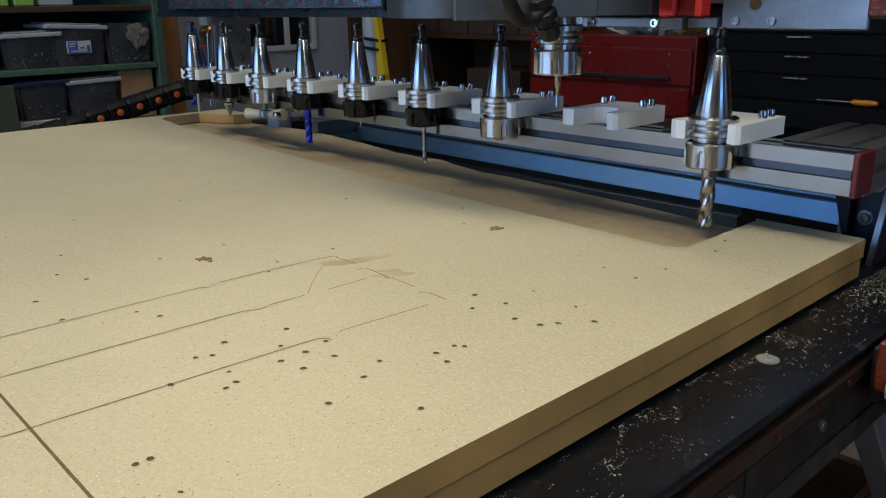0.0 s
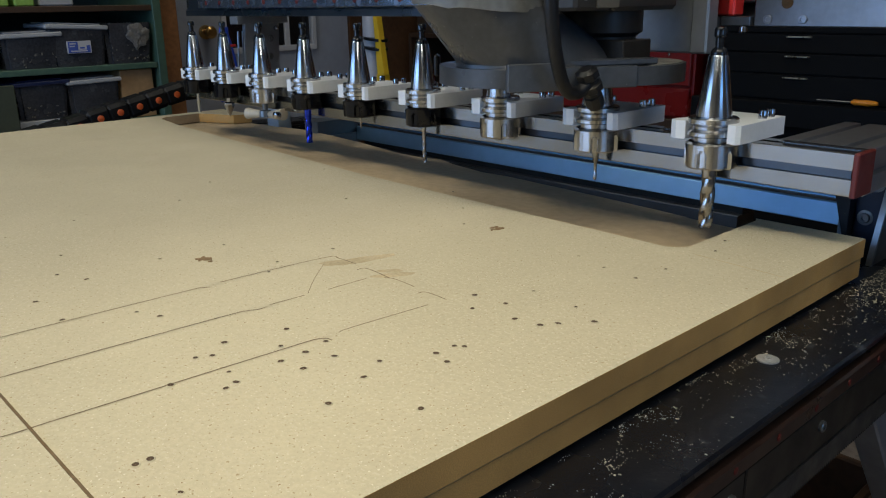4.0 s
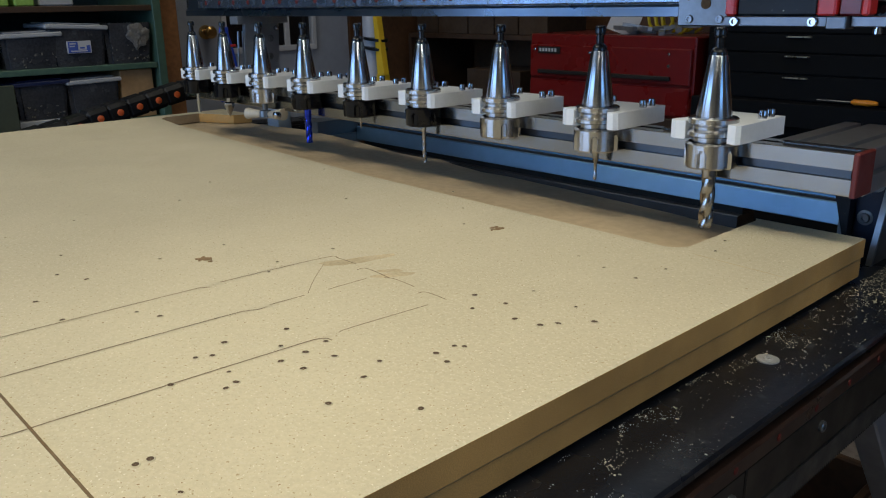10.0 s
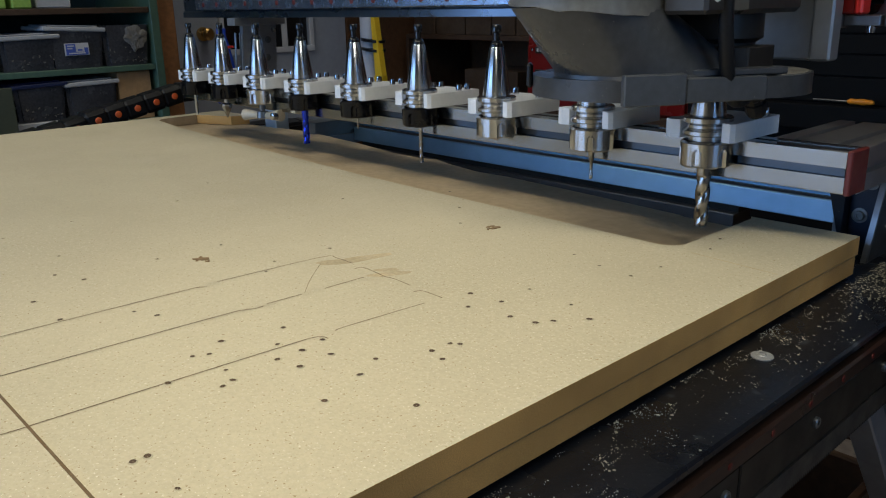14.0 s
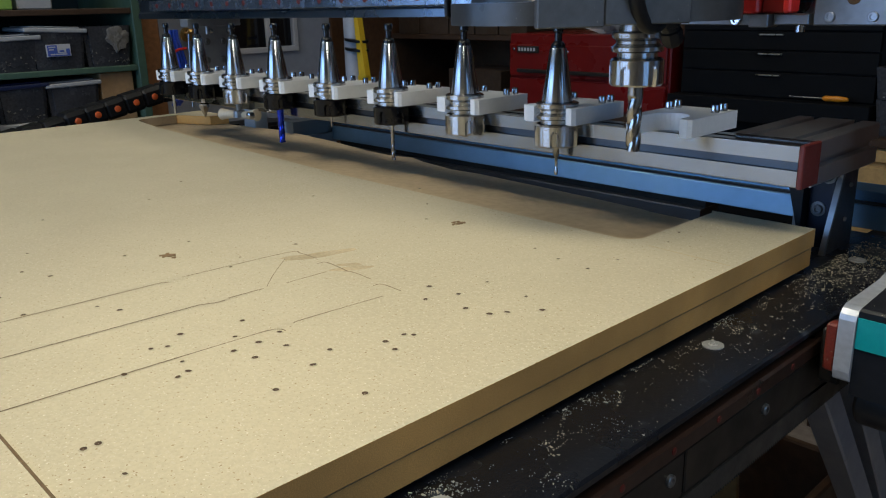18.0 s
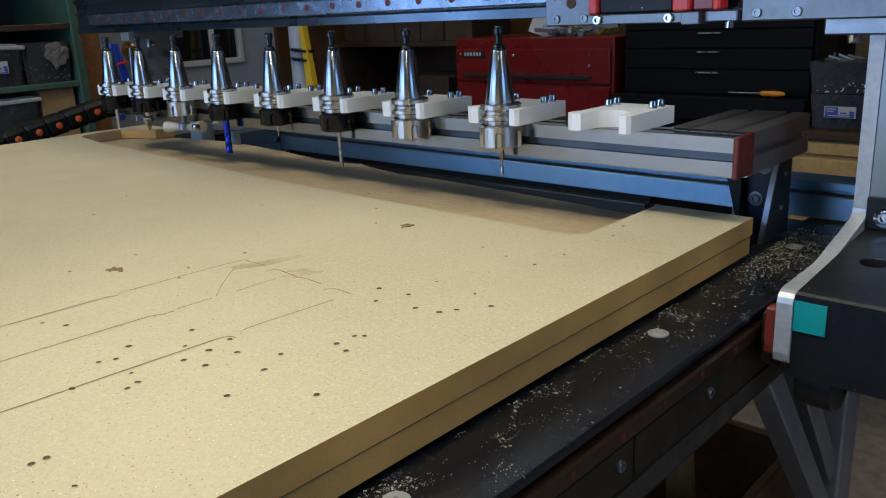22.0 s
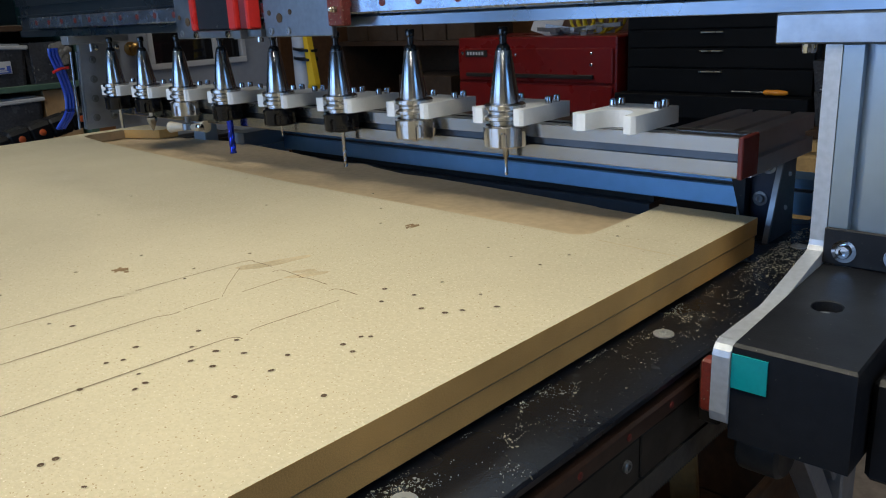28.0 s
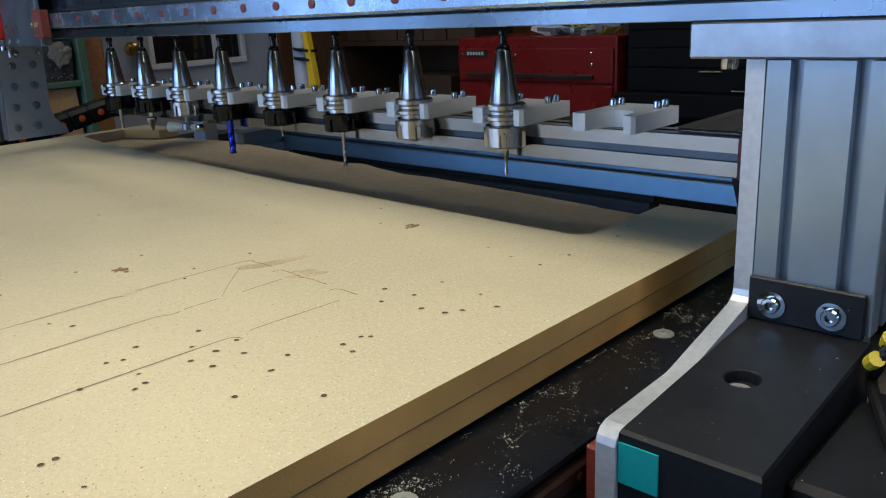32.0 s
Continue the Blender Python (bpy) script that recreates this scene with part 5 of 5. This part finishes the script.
def storage_bin(at, w, d, h, lid=True, label="smoky plastic storage bin with pale lid", tag=False, rz=0, content=None, tilt=0.0):
    b = thing("storage_bin", label, "storage bin", (*at, 0, 0, rz), "storage bins")
    bm = bmesh.new()
    q = 0.9
    o = [(-w / 2 * q, -d / 2 * q, 0), (w / 2 * q, -d / 2 * q, 0), (w / 2 * q, d / 2 * q, 0), (-w / 2 * q, d / 2 * q, 0)]
    t = [(-w / 2, -d / 2, h), (w / 2, -d / 2, h), (w / 2, d / 2, h), (-w / 2, d / 2, h)]
    lo, hi = [bm.verts.new(p) for p in o], [bm.verts.new(p) for p in t]
    bm.faces.new(lo[::-1])
    bm.faces.new(hi)
    for i in range(4):
        j = (i + 1) % 4
        bm.faces.new((lo[i], lo[j], hi[j], hi[i]))
    bmesh.ops.bevel(bm, geom=[e for e in bm.edges if abs(e.verts[0].co.z - e.verts[1].co.z) > h / 2], offset=0.012, segments=2, affect="EDGES")
    part("tub", bm, BIN, b)
    if lid:
        bm = bmesh.new()
        box(bm, -w / 2 - 0.006, w / 2 + 0.006, -d / 2 - 0.006, d / 2 + 0.006, h - 0.004, h + 0.009, 0.003)
        box(bm, -w / 2 + 0.012, w / 2 - 0.012, -d / 2 + 0.012, d / 2 - 0.012, h + 0.0092, h + 0.014, 0.002)
        bmesh.ops.transform(bm, matrix=Matrix.Rotation(tilt, 4, "X"), verts=bm.verts[:], space=Matrix.Translation((0, 0, -h)))
        if lid is True:
            part("lid", bm, LID, b, "pale grey plastic lid")
        else:
            part("lid", bm, lid, b, "dark blue plastic lid")
    if tag:
        bm = bmesh.new()
        box(bm, w / 2 * 0.96, w / 2 * 0.96 + 0.004, -0.036, 0.036, h * 0.34, h * 0.66)
        part("label", bm, LABEL, b, "white and blue paper label")
        bm = bmesh.new()
        x1, x2 = w / 2 * 0.96 + 0.0042, w / 2 * 0.96 + 0.005
        box(bm, x1, x2, -0.033, 0.033, h * 0.355, h * 0.43)
        box(bm, x1, x2, -0.033, -0.004, h * 0.43, h * 0.64)
        box(bm, x1, x2, 0.022, 0.033, h * 0.43, h * 0.54)
        box(bm, x1, x2, 0.002, 0.016, h * 0.46, h * 0.50)
        part("label_print", bm, BLUEINK, b)
        bm = bmesh.new()
        for y0, y1, q in ((-0.029, -0.009, 0.575), (-0.029, -0.014, 0.51), (-0.026, 0.024, 0.385)):
            box(bm, x2 + 0.0002, x2 + 0.0006, y0, y1, h * q, h * (q + 0.03))
        part("label_bars", bm, LABEL, b)
    if content:
        bm = bmesh.new()
        rng = random.Random(int(at[1] * 1000) + 7)
        for k in range(16):
            y = rng.uniform(-d * 0.40, d * 0.40)
            z = rng.uniform(0.10, 0.5) ** 1.5 * h * 1.3
            s1, s2 = rng.uniform(0.0008, 0.004), rng.uniform(0.0006, 0.002)
            box(bm, -0.001, 0.001, -s1, s1, -s2, s2, 0, pose(w / 2 * (0.905 + 0.095 * z / h) + 0.0012, y, z, rng.uniform(0, 180), 0, 0))
        tagged(part("contents", bm, content, b, "small pale contents behind the plastic"), kind="stuff")
    return b


def shelf_unit():
    s = thing("shelf_unit", "green painted wooden shelf unit against the wall", "shelves", (-2.80, 0, 0))
    for z in (0.52, 0.78, 0.955, 1.135, 1.45):
        bm = bmesh.new()
        box(bm, 0.0, 0.45, -1.6, 0.344, z - 0.018, z, 0.002)
        part("shelf", bm, GREEN if z < 1.1 else WOODBR, s)
    for y in (-1.62, -0.6, 0.345):
        bm = bmesh.new()
        box(bm, 0.0, 0.455, y, y + 0.028, 0, 1.9, 0.002)
        part("upright", bm, GREEN, s)
    bm = bmesh.new()
    box(bm, -0.01, -0.001, -1.6, 0.372, 0.1, 1.9)
    part("back_panel", bm, GREENDK, s)
    x = -2.46
    bins = (
        (-0.03, 0.955, 0.165, 0.095, True, False, CONTENT), (0.105, 0.955, 0.175, 0.115, True, True, None), (0.265, 0.955, 0.150, 0.125, False, False, CONTENT),
        (-0.215, 0.955, 0.16, 0.085, True, False, None), (-0.02, 0.804, 0.15, 0.105, BLUELID, False, CONTENT), (0.135, 0.78, 0.16, 0.125, True, False, TEALBIT),
        (-0.20, 0.78, 0.17, 0.11, True, False, None), (-0.40, 0.955, 0.17, 0.10, True, False, None), (-0.42, 0.78, 0.17, 0.12, True, False, None),
    )
    for y, z, d, h, lid, tag, content in bins:
        storage_bin((x, y, z + 0.0005), 0.20, d, h, lid, "smoky plastic storage bin with pale lid" if lid else "open smoky plastic storage bin", tag, 0, content, radians(-3) if tag else radians(1.2))
    bm = bmesh.new()
    box(bm, -2.56, -2.36, -0.10, 0.06, 0.781, 0.803, 0.003)
    solid("bin_lid", bm, LID, "loose pale plastic lid under a bin", "lid")
    bm = bmesh.new()
    box(bm, -2.66, -2.37, 0.222, 0.330, 0.7805, 0.935, 0.002)
    solid("cardboard_box", bm, CARD, "brown cardboard box on the shelf", "box")
    bm = bmesh.new()
    bmesh.ops.create_icosphere(bm, subdivisions=4, radius=1.0)
    for v in bm.verts:
        p = v.co.copy()
        q = 1 + 0.45 * noise.noise(p * 1.7) + 0.22 * noise.noise(p * 4.5)
        v.co = Vector((-2.36 + 0.012 * p.x * q, 0.292 + 0.042 * p.y * q * (0.75 + 0.35 * p.z), 1.040 + 0.036 * p.z * q))
    solid("crumpled_rag", bm, RAG, "crumpled pale rag over a bin", "rag")
    for y in (-0.13, -0.06):
        bm = bmesh.new()
        box(bm, -2.45, -2.36, y, y + 0.055, 1.1355, 1.19, 0.004)
        solid("green_carton", bm, LIMEBOX, "small lime green carton on the shelf", "carton", group="green cartons")
    bm = bmesh.new()
    box(bm, -2.47, -2.37, 0.01, 0.11, 1.1355, 1.20, 0.004)
    solid("white_carton", bm, LID, "white carton on the shelf", "carton")
    bm = bmesh.new()
    box(bm, -2.343, -2.335, -0.30, -0.105, 0.55, 0.915, 0.002)
    solid("green_board", bm, GREENBD, "dark green board leaning on the shelves", "board")


RAG = mat("dirty_rag", (0.20, 0.19, 0.175), 0.9, vary=0.3, scale=40, bump=0.3, bscale=300)
BLUELID = mat("dark_blue_lid", (0.008, 0.015, 0.06), 0.4, vary=0.1, scale=30)
CONTENT = mat("dim_contents", (0.16, 0.15, 0.13), 0.7)
TEALBIT = mat("teal_bits", (0.05, 0.22, 0.24), 0.5)
LIMEBOX = mat("lime_card", (0.25, 0.42, 0.08), 0.6)
GREENBD = mat("dull_green_board", (0.055, 0.065, 0.04), 0.6, vary=0.15)


def grey_door():
    d = tagged(thing("door_1", "grey painted door with a dark glazed window and brass knob", "door"), kind="structure")
    x = -2.62
    bm = bmesh.new()
    for y0, y1, z0, z1 in ((0.55, 1.32, 0.0, 0.965), (0.55, 0.735, 0.965, 2.0), (1.14, 1.32, 0.965, 2.0), (0.735, 1.14, 1.75, 2.0)):
        box(bm, x - 0.045, x, y0, y1, z0, z1)
    part("door_leaf", bm, GREYDOOR, d)
    bm = bmesh.new()
    for y0, y1, z0, z1 in ((0.725, 1.15, 0.950, 0.972), (0.725, 0.745, 0.972, 1.76), (1.130, 1.15, 0.972, 1.76), (1.000, 1.022, 0.972, 1.76)):
        box(bm, x + 0.001, x + 0.014, y0, y1, z0, z1, 0.002)
    part("glazing_bead", bm, PIPE, d)
    bm = bmesh.new()
    box(bm, x - 0.03, x - 0.024, 0.735, 1.14, 0.965, 1.75)
    part("pane", bm, GLASS, d, "dark window pane")
    bm = bmesh.new()
    lathe(bm, ((0.026, 0), (0.026, 0.006), (0.012, 0.010), (0.012, 0.030), (0.020, 0.040), (0.0225, 0.052), (0.014, 0.060)), 20, pose(x, 0.66, 1.034, 0, 90, 0))
    part("door_knob", bm, BRASSKNOB, d, "brass door knob", True)
    bm = bmesh.new()
    box(bm, x - 0.2, x + 0.235, 0.376, 0.446, 0, 2.59, 0.003)
    solid("door_post", bm, WOODRED, "reddish brown timber door post", "post", "structure")
    bm = bmesh.new()
    box(bm, x - 0.2, x + 0.02, 0.447, 0.548, 0, 2.59, 0.003)
    solid("door_jamb", bm, WOODRED, "reddish brown timber door jamb", "door jamb", "structure")
    bm = bmesh.new()
    box(bm, x - 0.2, x + 0.01, 1.325, 2.0, 0, 2.6)
    solid("wall_return", bm, WOODDK, "dark brown wood panelled wall return", "wall", "structure")
    bm = bmesh.new()
    box(bm, x - 0.2, x + 0.01, 0.55, 1.325, 2.1, 2.6)
    solid("wall_over_door", bm, WOODDK, "dark brown wood panel above the door", "wall", "structure")


BRASSKNOB = mat("brass", (0.45, 0.28, 0.10), 0.3, 0.9)
WOODRED = mat("red_brown_timber", (0.26, 0.115, 0.045), 0.6, vary=0.35, scale=12, bump=0.15)


def strapped_poles():
    p = thing("strapped_poles", "grey pipe and yellow sleeve strapped together against the wall", "poles", (-2.292, 1.2, 0))
    bm = bmesh.new()
    tube(bm, ((-0.02, 0, 0.0), (-0.02, 0.01, 0.9), (-0.035, 0.03, 1.9)), 0.038, 14)
    part("grey_pipe", bm, PIPE, p, "", True)
    bm = bmesh.new()
    prism(bm, [(0.0, 0), (0.042, 0), (0.004, 0.24), (-0.016, 0.24)], -0.012, 0.012, Matrix(((1, 0, 0, 0.045), (0, 0, -1, -0.01), (0, 1, 0, 0.862), (0, 0, 0, 1))))
    box(bm, 0.03, 0.08, -0.015, 0.01, 0.0, 0.861)
    part("yellow_sleeve", bm, YELLOW, p)
    bm = bmesh.new()
    for z in (0.955, 0.990):
        lathe(bm, ((0.052, 0), (0.052, 0.010)), 18, pose(0.012, 0, z, 0, 6, 0) @ Matrix.Diagonal((1.15, 0.75, 1, 1)))
    part("strap", bm, RUBBER, p, "black rubber strap")


def wall_shelf():
    s = thing("wall_shelf", "dark wooden wall shelf behind the chest", "shelf", (-2.55, 1.6, 0))
    for z in (1.0, 0.72):
        bm = bmesh.new()
        box(bm, 0.0, 0.95, 0, 0.38, z - 0.02, z, 0.002)
        part("board", bm, WOODBR, s)
    bm = bmesh.new()
    box(bm, 0.0, 0.02, 0, 0.38, 0, 0.98)
    part("side", bm, WOODBR, s)
    x = -2.50
    for w, h in ((0.14, 0.12), (0.18, 0.10), (0.15, 0.13), (0.13, 0.11), (0.15, 0.12)):
        b = bmesh.new()
        box(b, x, x + w - 0.008, 1.61, 1.85, 1.0005, 1.0 + h, 0.002)
        solid("cardboard_box", b, CARDDK, "brown cardboard box on the wall shelf", "box")
        x += w
    b = bmesh.new()
    box(b, -2.2, -1.9, 1.62, 1.85, 0.7205, 0.86, 0.002)
    solid("cardboard_box", b, CARDDK, "brown cardboard box on the wall shelf", "box")
    b = bmesh.new()
    box(b, -1.75, -0.93, 1.34, 1.85, 0.70, 0.779, 0.002)
    for xx in (-1.74, -1.0):
        box(b, xx, xx + 0.06, 1.36, 1.82, 0.0, 0.70)
    solid("workbench", b, WOODBR, "dark wooden bench under the chest", "bench")


CRATE = mat("crate_wood", (0.15, 0.075, 0.036), 0.6, vary=0.35, scale=10, bump=0.1)


def right_corner():
    storage_bin((-0.31, 1.36, 0.882), 0.19, 0.16, 0.075, False, "open smoky plastic bin of metal parts", False, -90, LABEL)
    storage_bin((-0.31, 1.36, 0.7955), 0.17, 0.15, 0.085, False, "smoky plastic bin with a paper label", True, -90)
    b = bmesh.new()
    rng = random.Random(9)
    for k in range(9):
        box(b, -0.03, 0.03, -0.0025, 0.0025, -0.0025, 0.0025, 0, pose(rng.uniform(-0.36, -0.27), 1.36 + rng.uniform(-0.05, 0.05), 0.958, rng.uniform(-20, 20), rng.uniform(-30, 30), rng.uniform(0, 180)))
    solid("metal_offcuts", b, PLATE, "loose metal offcuts lying in a bin", "offcuts", kind="stuff")
    d = thing("wooden_drawers", "small pale wooden drawer chest with dark top", "drawer chest", (-0.42, 1.25, 0.522))
    bm = bmesh.new()
    box(bm, 0, 0.4, 0.006, 0.3, 0, 0.25, 0.003)
    part("carcass", bm, WOODLT, d)
    bm = bmesh.new()
    box(bm, -0.01, 0.41, -0.01, 0.31, 0.2505, 0.272, 0.003)
    part("top", bm, WOODBR, d)
    for z0, z1 in ((0.215, 0.245), (0.125, 0.205), (0.02, 0.115)):
        bm = bmesh.new()
        box(bm, 0.02, 0.38, -0.006, 0.005, z0, z1, 0.003)
        part("drawer_front", bm, WOODLT, d)
    bm = bmesh.new()
    box(bm, -0.45, 0.45, 1.23, 1.62, 0.482, 0.5215, 0.002)
    for x in (-0.44, 0.38):
        box(bm, x, x + 0.06, 1.25, 1.6, 0.0, 0.482)
    solid("low_bench", bm, WOODBR, "dark wooden bench under the drawer chest", "bench")
    bm = bmesh.new()
    box(bm, -0.42, 0.02, 1.64, 1.72, 0.523, 1.3, 0.003)
    solid("leaning_board", bm, CARD, "brown board standing behind the bins", "board")
    # box under the table
    c = thing("dark_crate", "open dark brown wooden crate on the floor under the table", "crate", (-0.38, 0.04, 0.0005))
    sides = (("side_board", (-0.32, 0.32, 0.325, 0.340)), ("side_board", (-0.32, 0.32, -0.340, -0.325)), ("end_board", (0.3205, 0.335, -0.335, 0.335)), ("end_board", (-0.335, -0.3205, -0.335, 0.335)))
    for name, (x0, x1, y0, y1) in sides:
        for z0, z1 in ((0.012, 0.155), (0.158, 0.302), (0.305, 0.450)):
            bm = bmesh.new()
            box(bm, x0, x1, y0, y1, z0, z1, 0.003)
            part(name, bm, CRATE, c)
    bm = bmesh.new()
    box(bm, -0.32, 0.32, -0.3245, 0.3245, 0.0, 0.012)
    part("bottom_board", bm, CRATE, c)
    bm = bmesh.new()
    box(bm, -0.022, 0.022, -0.012, 0.012, 0, 0.46, 0.002, pose(-0.185, 0.31, 0.0135, 3, -4, 20))
    solid("timber_offcut", bm, WOODLT, "pale timber offcut standing in the crate", "offcut")


PINRED = mat("orange_red_pin", (0.75, 0.13, 0.03), 0.4, vary=0.1, scale=50)


def cable_chain():
    c = thing("cable_chain", "black cable chain with orange pins along the table", "cable chain", (-1.62, 0, 0))
    plug = bmesh.new()
    lathe(plug, ((0.0076, 0), (0.0076, 0.002), (0.0055, 0.003)), 14)
    plug = mesh_of("pin", plug, PINRED, True)
    me = None
    for k in range(26):
        y = -0.931 + k * 0.0466
        z = float(np.interp(y, (-0.9, -0.32, -0.19, -0.139, -0.048, 0.046, 0.095, 0.2), (0.850, 0.851, 0.873, 0.888, 0.906, 0.926, 0.932, 0.930)))
        if me is None:
            b = bmesh.new()
            box(b, -0.03, 0.03, -0.0285, 0.0285, -0.022, 0.022, 0.009)
            me = mesh_of("link", b, RUBBER)
        share("link", me, c, pose(0, y, z, 12 if -0.31 < y < 0.07 else 1, 0, 0))
        share("pin", plug, c, pose(0.030, y, z, 0, 90, 0))
    bm = bmesh.new()
    box(bm, -0.06, 0.04, -1.2, 0.45, 0.80, 0.825)
    box(bm, -0.04, 0.02, 0.2, 0.26, 0, 0.80)
    box(bm, -0.04, 0.02, -0.9, -0.84, 0, 0.80)
    part("chain_tray", bm, BLACK, c)


for make in (red_chest, chest_clutter, black_cabinet, screwdriver, shelf_unit, grey_door, strapped_poles, wall_shelf, right_corner, cable_chain):
    make()

# ---- movement ----
G_T = (0, 1.55, 2.0, 2.35, 14.7, 16.1, 23.7, 24.3, 24.5, 25.0, 25.5, 27.5, 28.0, 29.0, 30.0, 31.0, 32.0)
G_Y = (0.008, 0.008, 0.036, 0.078, 0.078, 0.020, 0.020, 0.012, 0.004, -0.011, -0.027, -0.093, -0.110, -0.147, -0.184, -0.224, -0.263)
C_T = (0, 8.4, 9.3, 23.75, 24.0, 24.5, 25.0, 25.5, 27.5, 28.0, 29.0, 30.0, 31.0, 32.0)
C_X = (KX9 - KS + 0.043, KX9 - KS + 0.043, KX9 + 0.043, KX9 + 0.043, -0.098, -0.165, -0.235, -0.307, -0.620, -0.700, -0.857, -0.992, -1.118, -1.220)
S_T = (0, 1.5, 3.7, 7.2, 10.8, 13.0, 14.35, 16.4, 20.9, 22.4, 32)
S_Z = (0.088, 0.0, 0.0, 0.22, 0.22, 0.058, 0.0, 0.0, 0.225, 0.30, 0.30)
SPINDLE_FORWARD, SPINDLE_ASIDE = 0.1573, 0.043


def at_time(t, ts, vs):
    return float(np.interp(t, ts, vs))


def motions():
    times = [k * 0.25 for k in range(129)]
    g = lambda t: at_time(t, G_T, G_Y)
    c = lambda t: at_time(t, C_T, C_X)
    z = lambda t: at_time(t, S_T, S_Z)
    walk(GANTRY, [(t, pose(0, g(t), 0)) for t in times])
    walk(CARRIAGE, [(t, pose(c(t), g(t), 0)) for t in times])
    walk(SPINDLE, [(t, pose(c(t) - SPINDLE_ASIDE, g(t) - SPINDLE_FORWARD, ZG + z(t))) for t in times])
    # the cable swings on the spindle
    walk(AIR_CABLE, [(0, pose(0, 0, 0)), (3.5, pose(0, 0, 0)), (9.0, pose(0, 0.062, 0)), (14.5, pose(0, 0.062, 0)), (16.5, pose(0, 0.045, 0)), (32, pose(0, 0.045, 0))])
    home8, home9 = pose(KX9 - KS, KY, ZG), pose(KX9, KY, ZG)
    walk(TOOLS[8], [(t, pose(c(t) - SPINDLE_ASIDE, g(t) - SPINDLE_FORWARD, ZG + z(t)) if t < 3.0 else home8) for t in times])
    walk(TOOLS[9], [(t, pose(c(t) - SPINDLE_ASIDE, g(t) - SPINDLE_FORWARD, ZG + z(t)) if t > 14.5 else home9) for t in times])


motions()
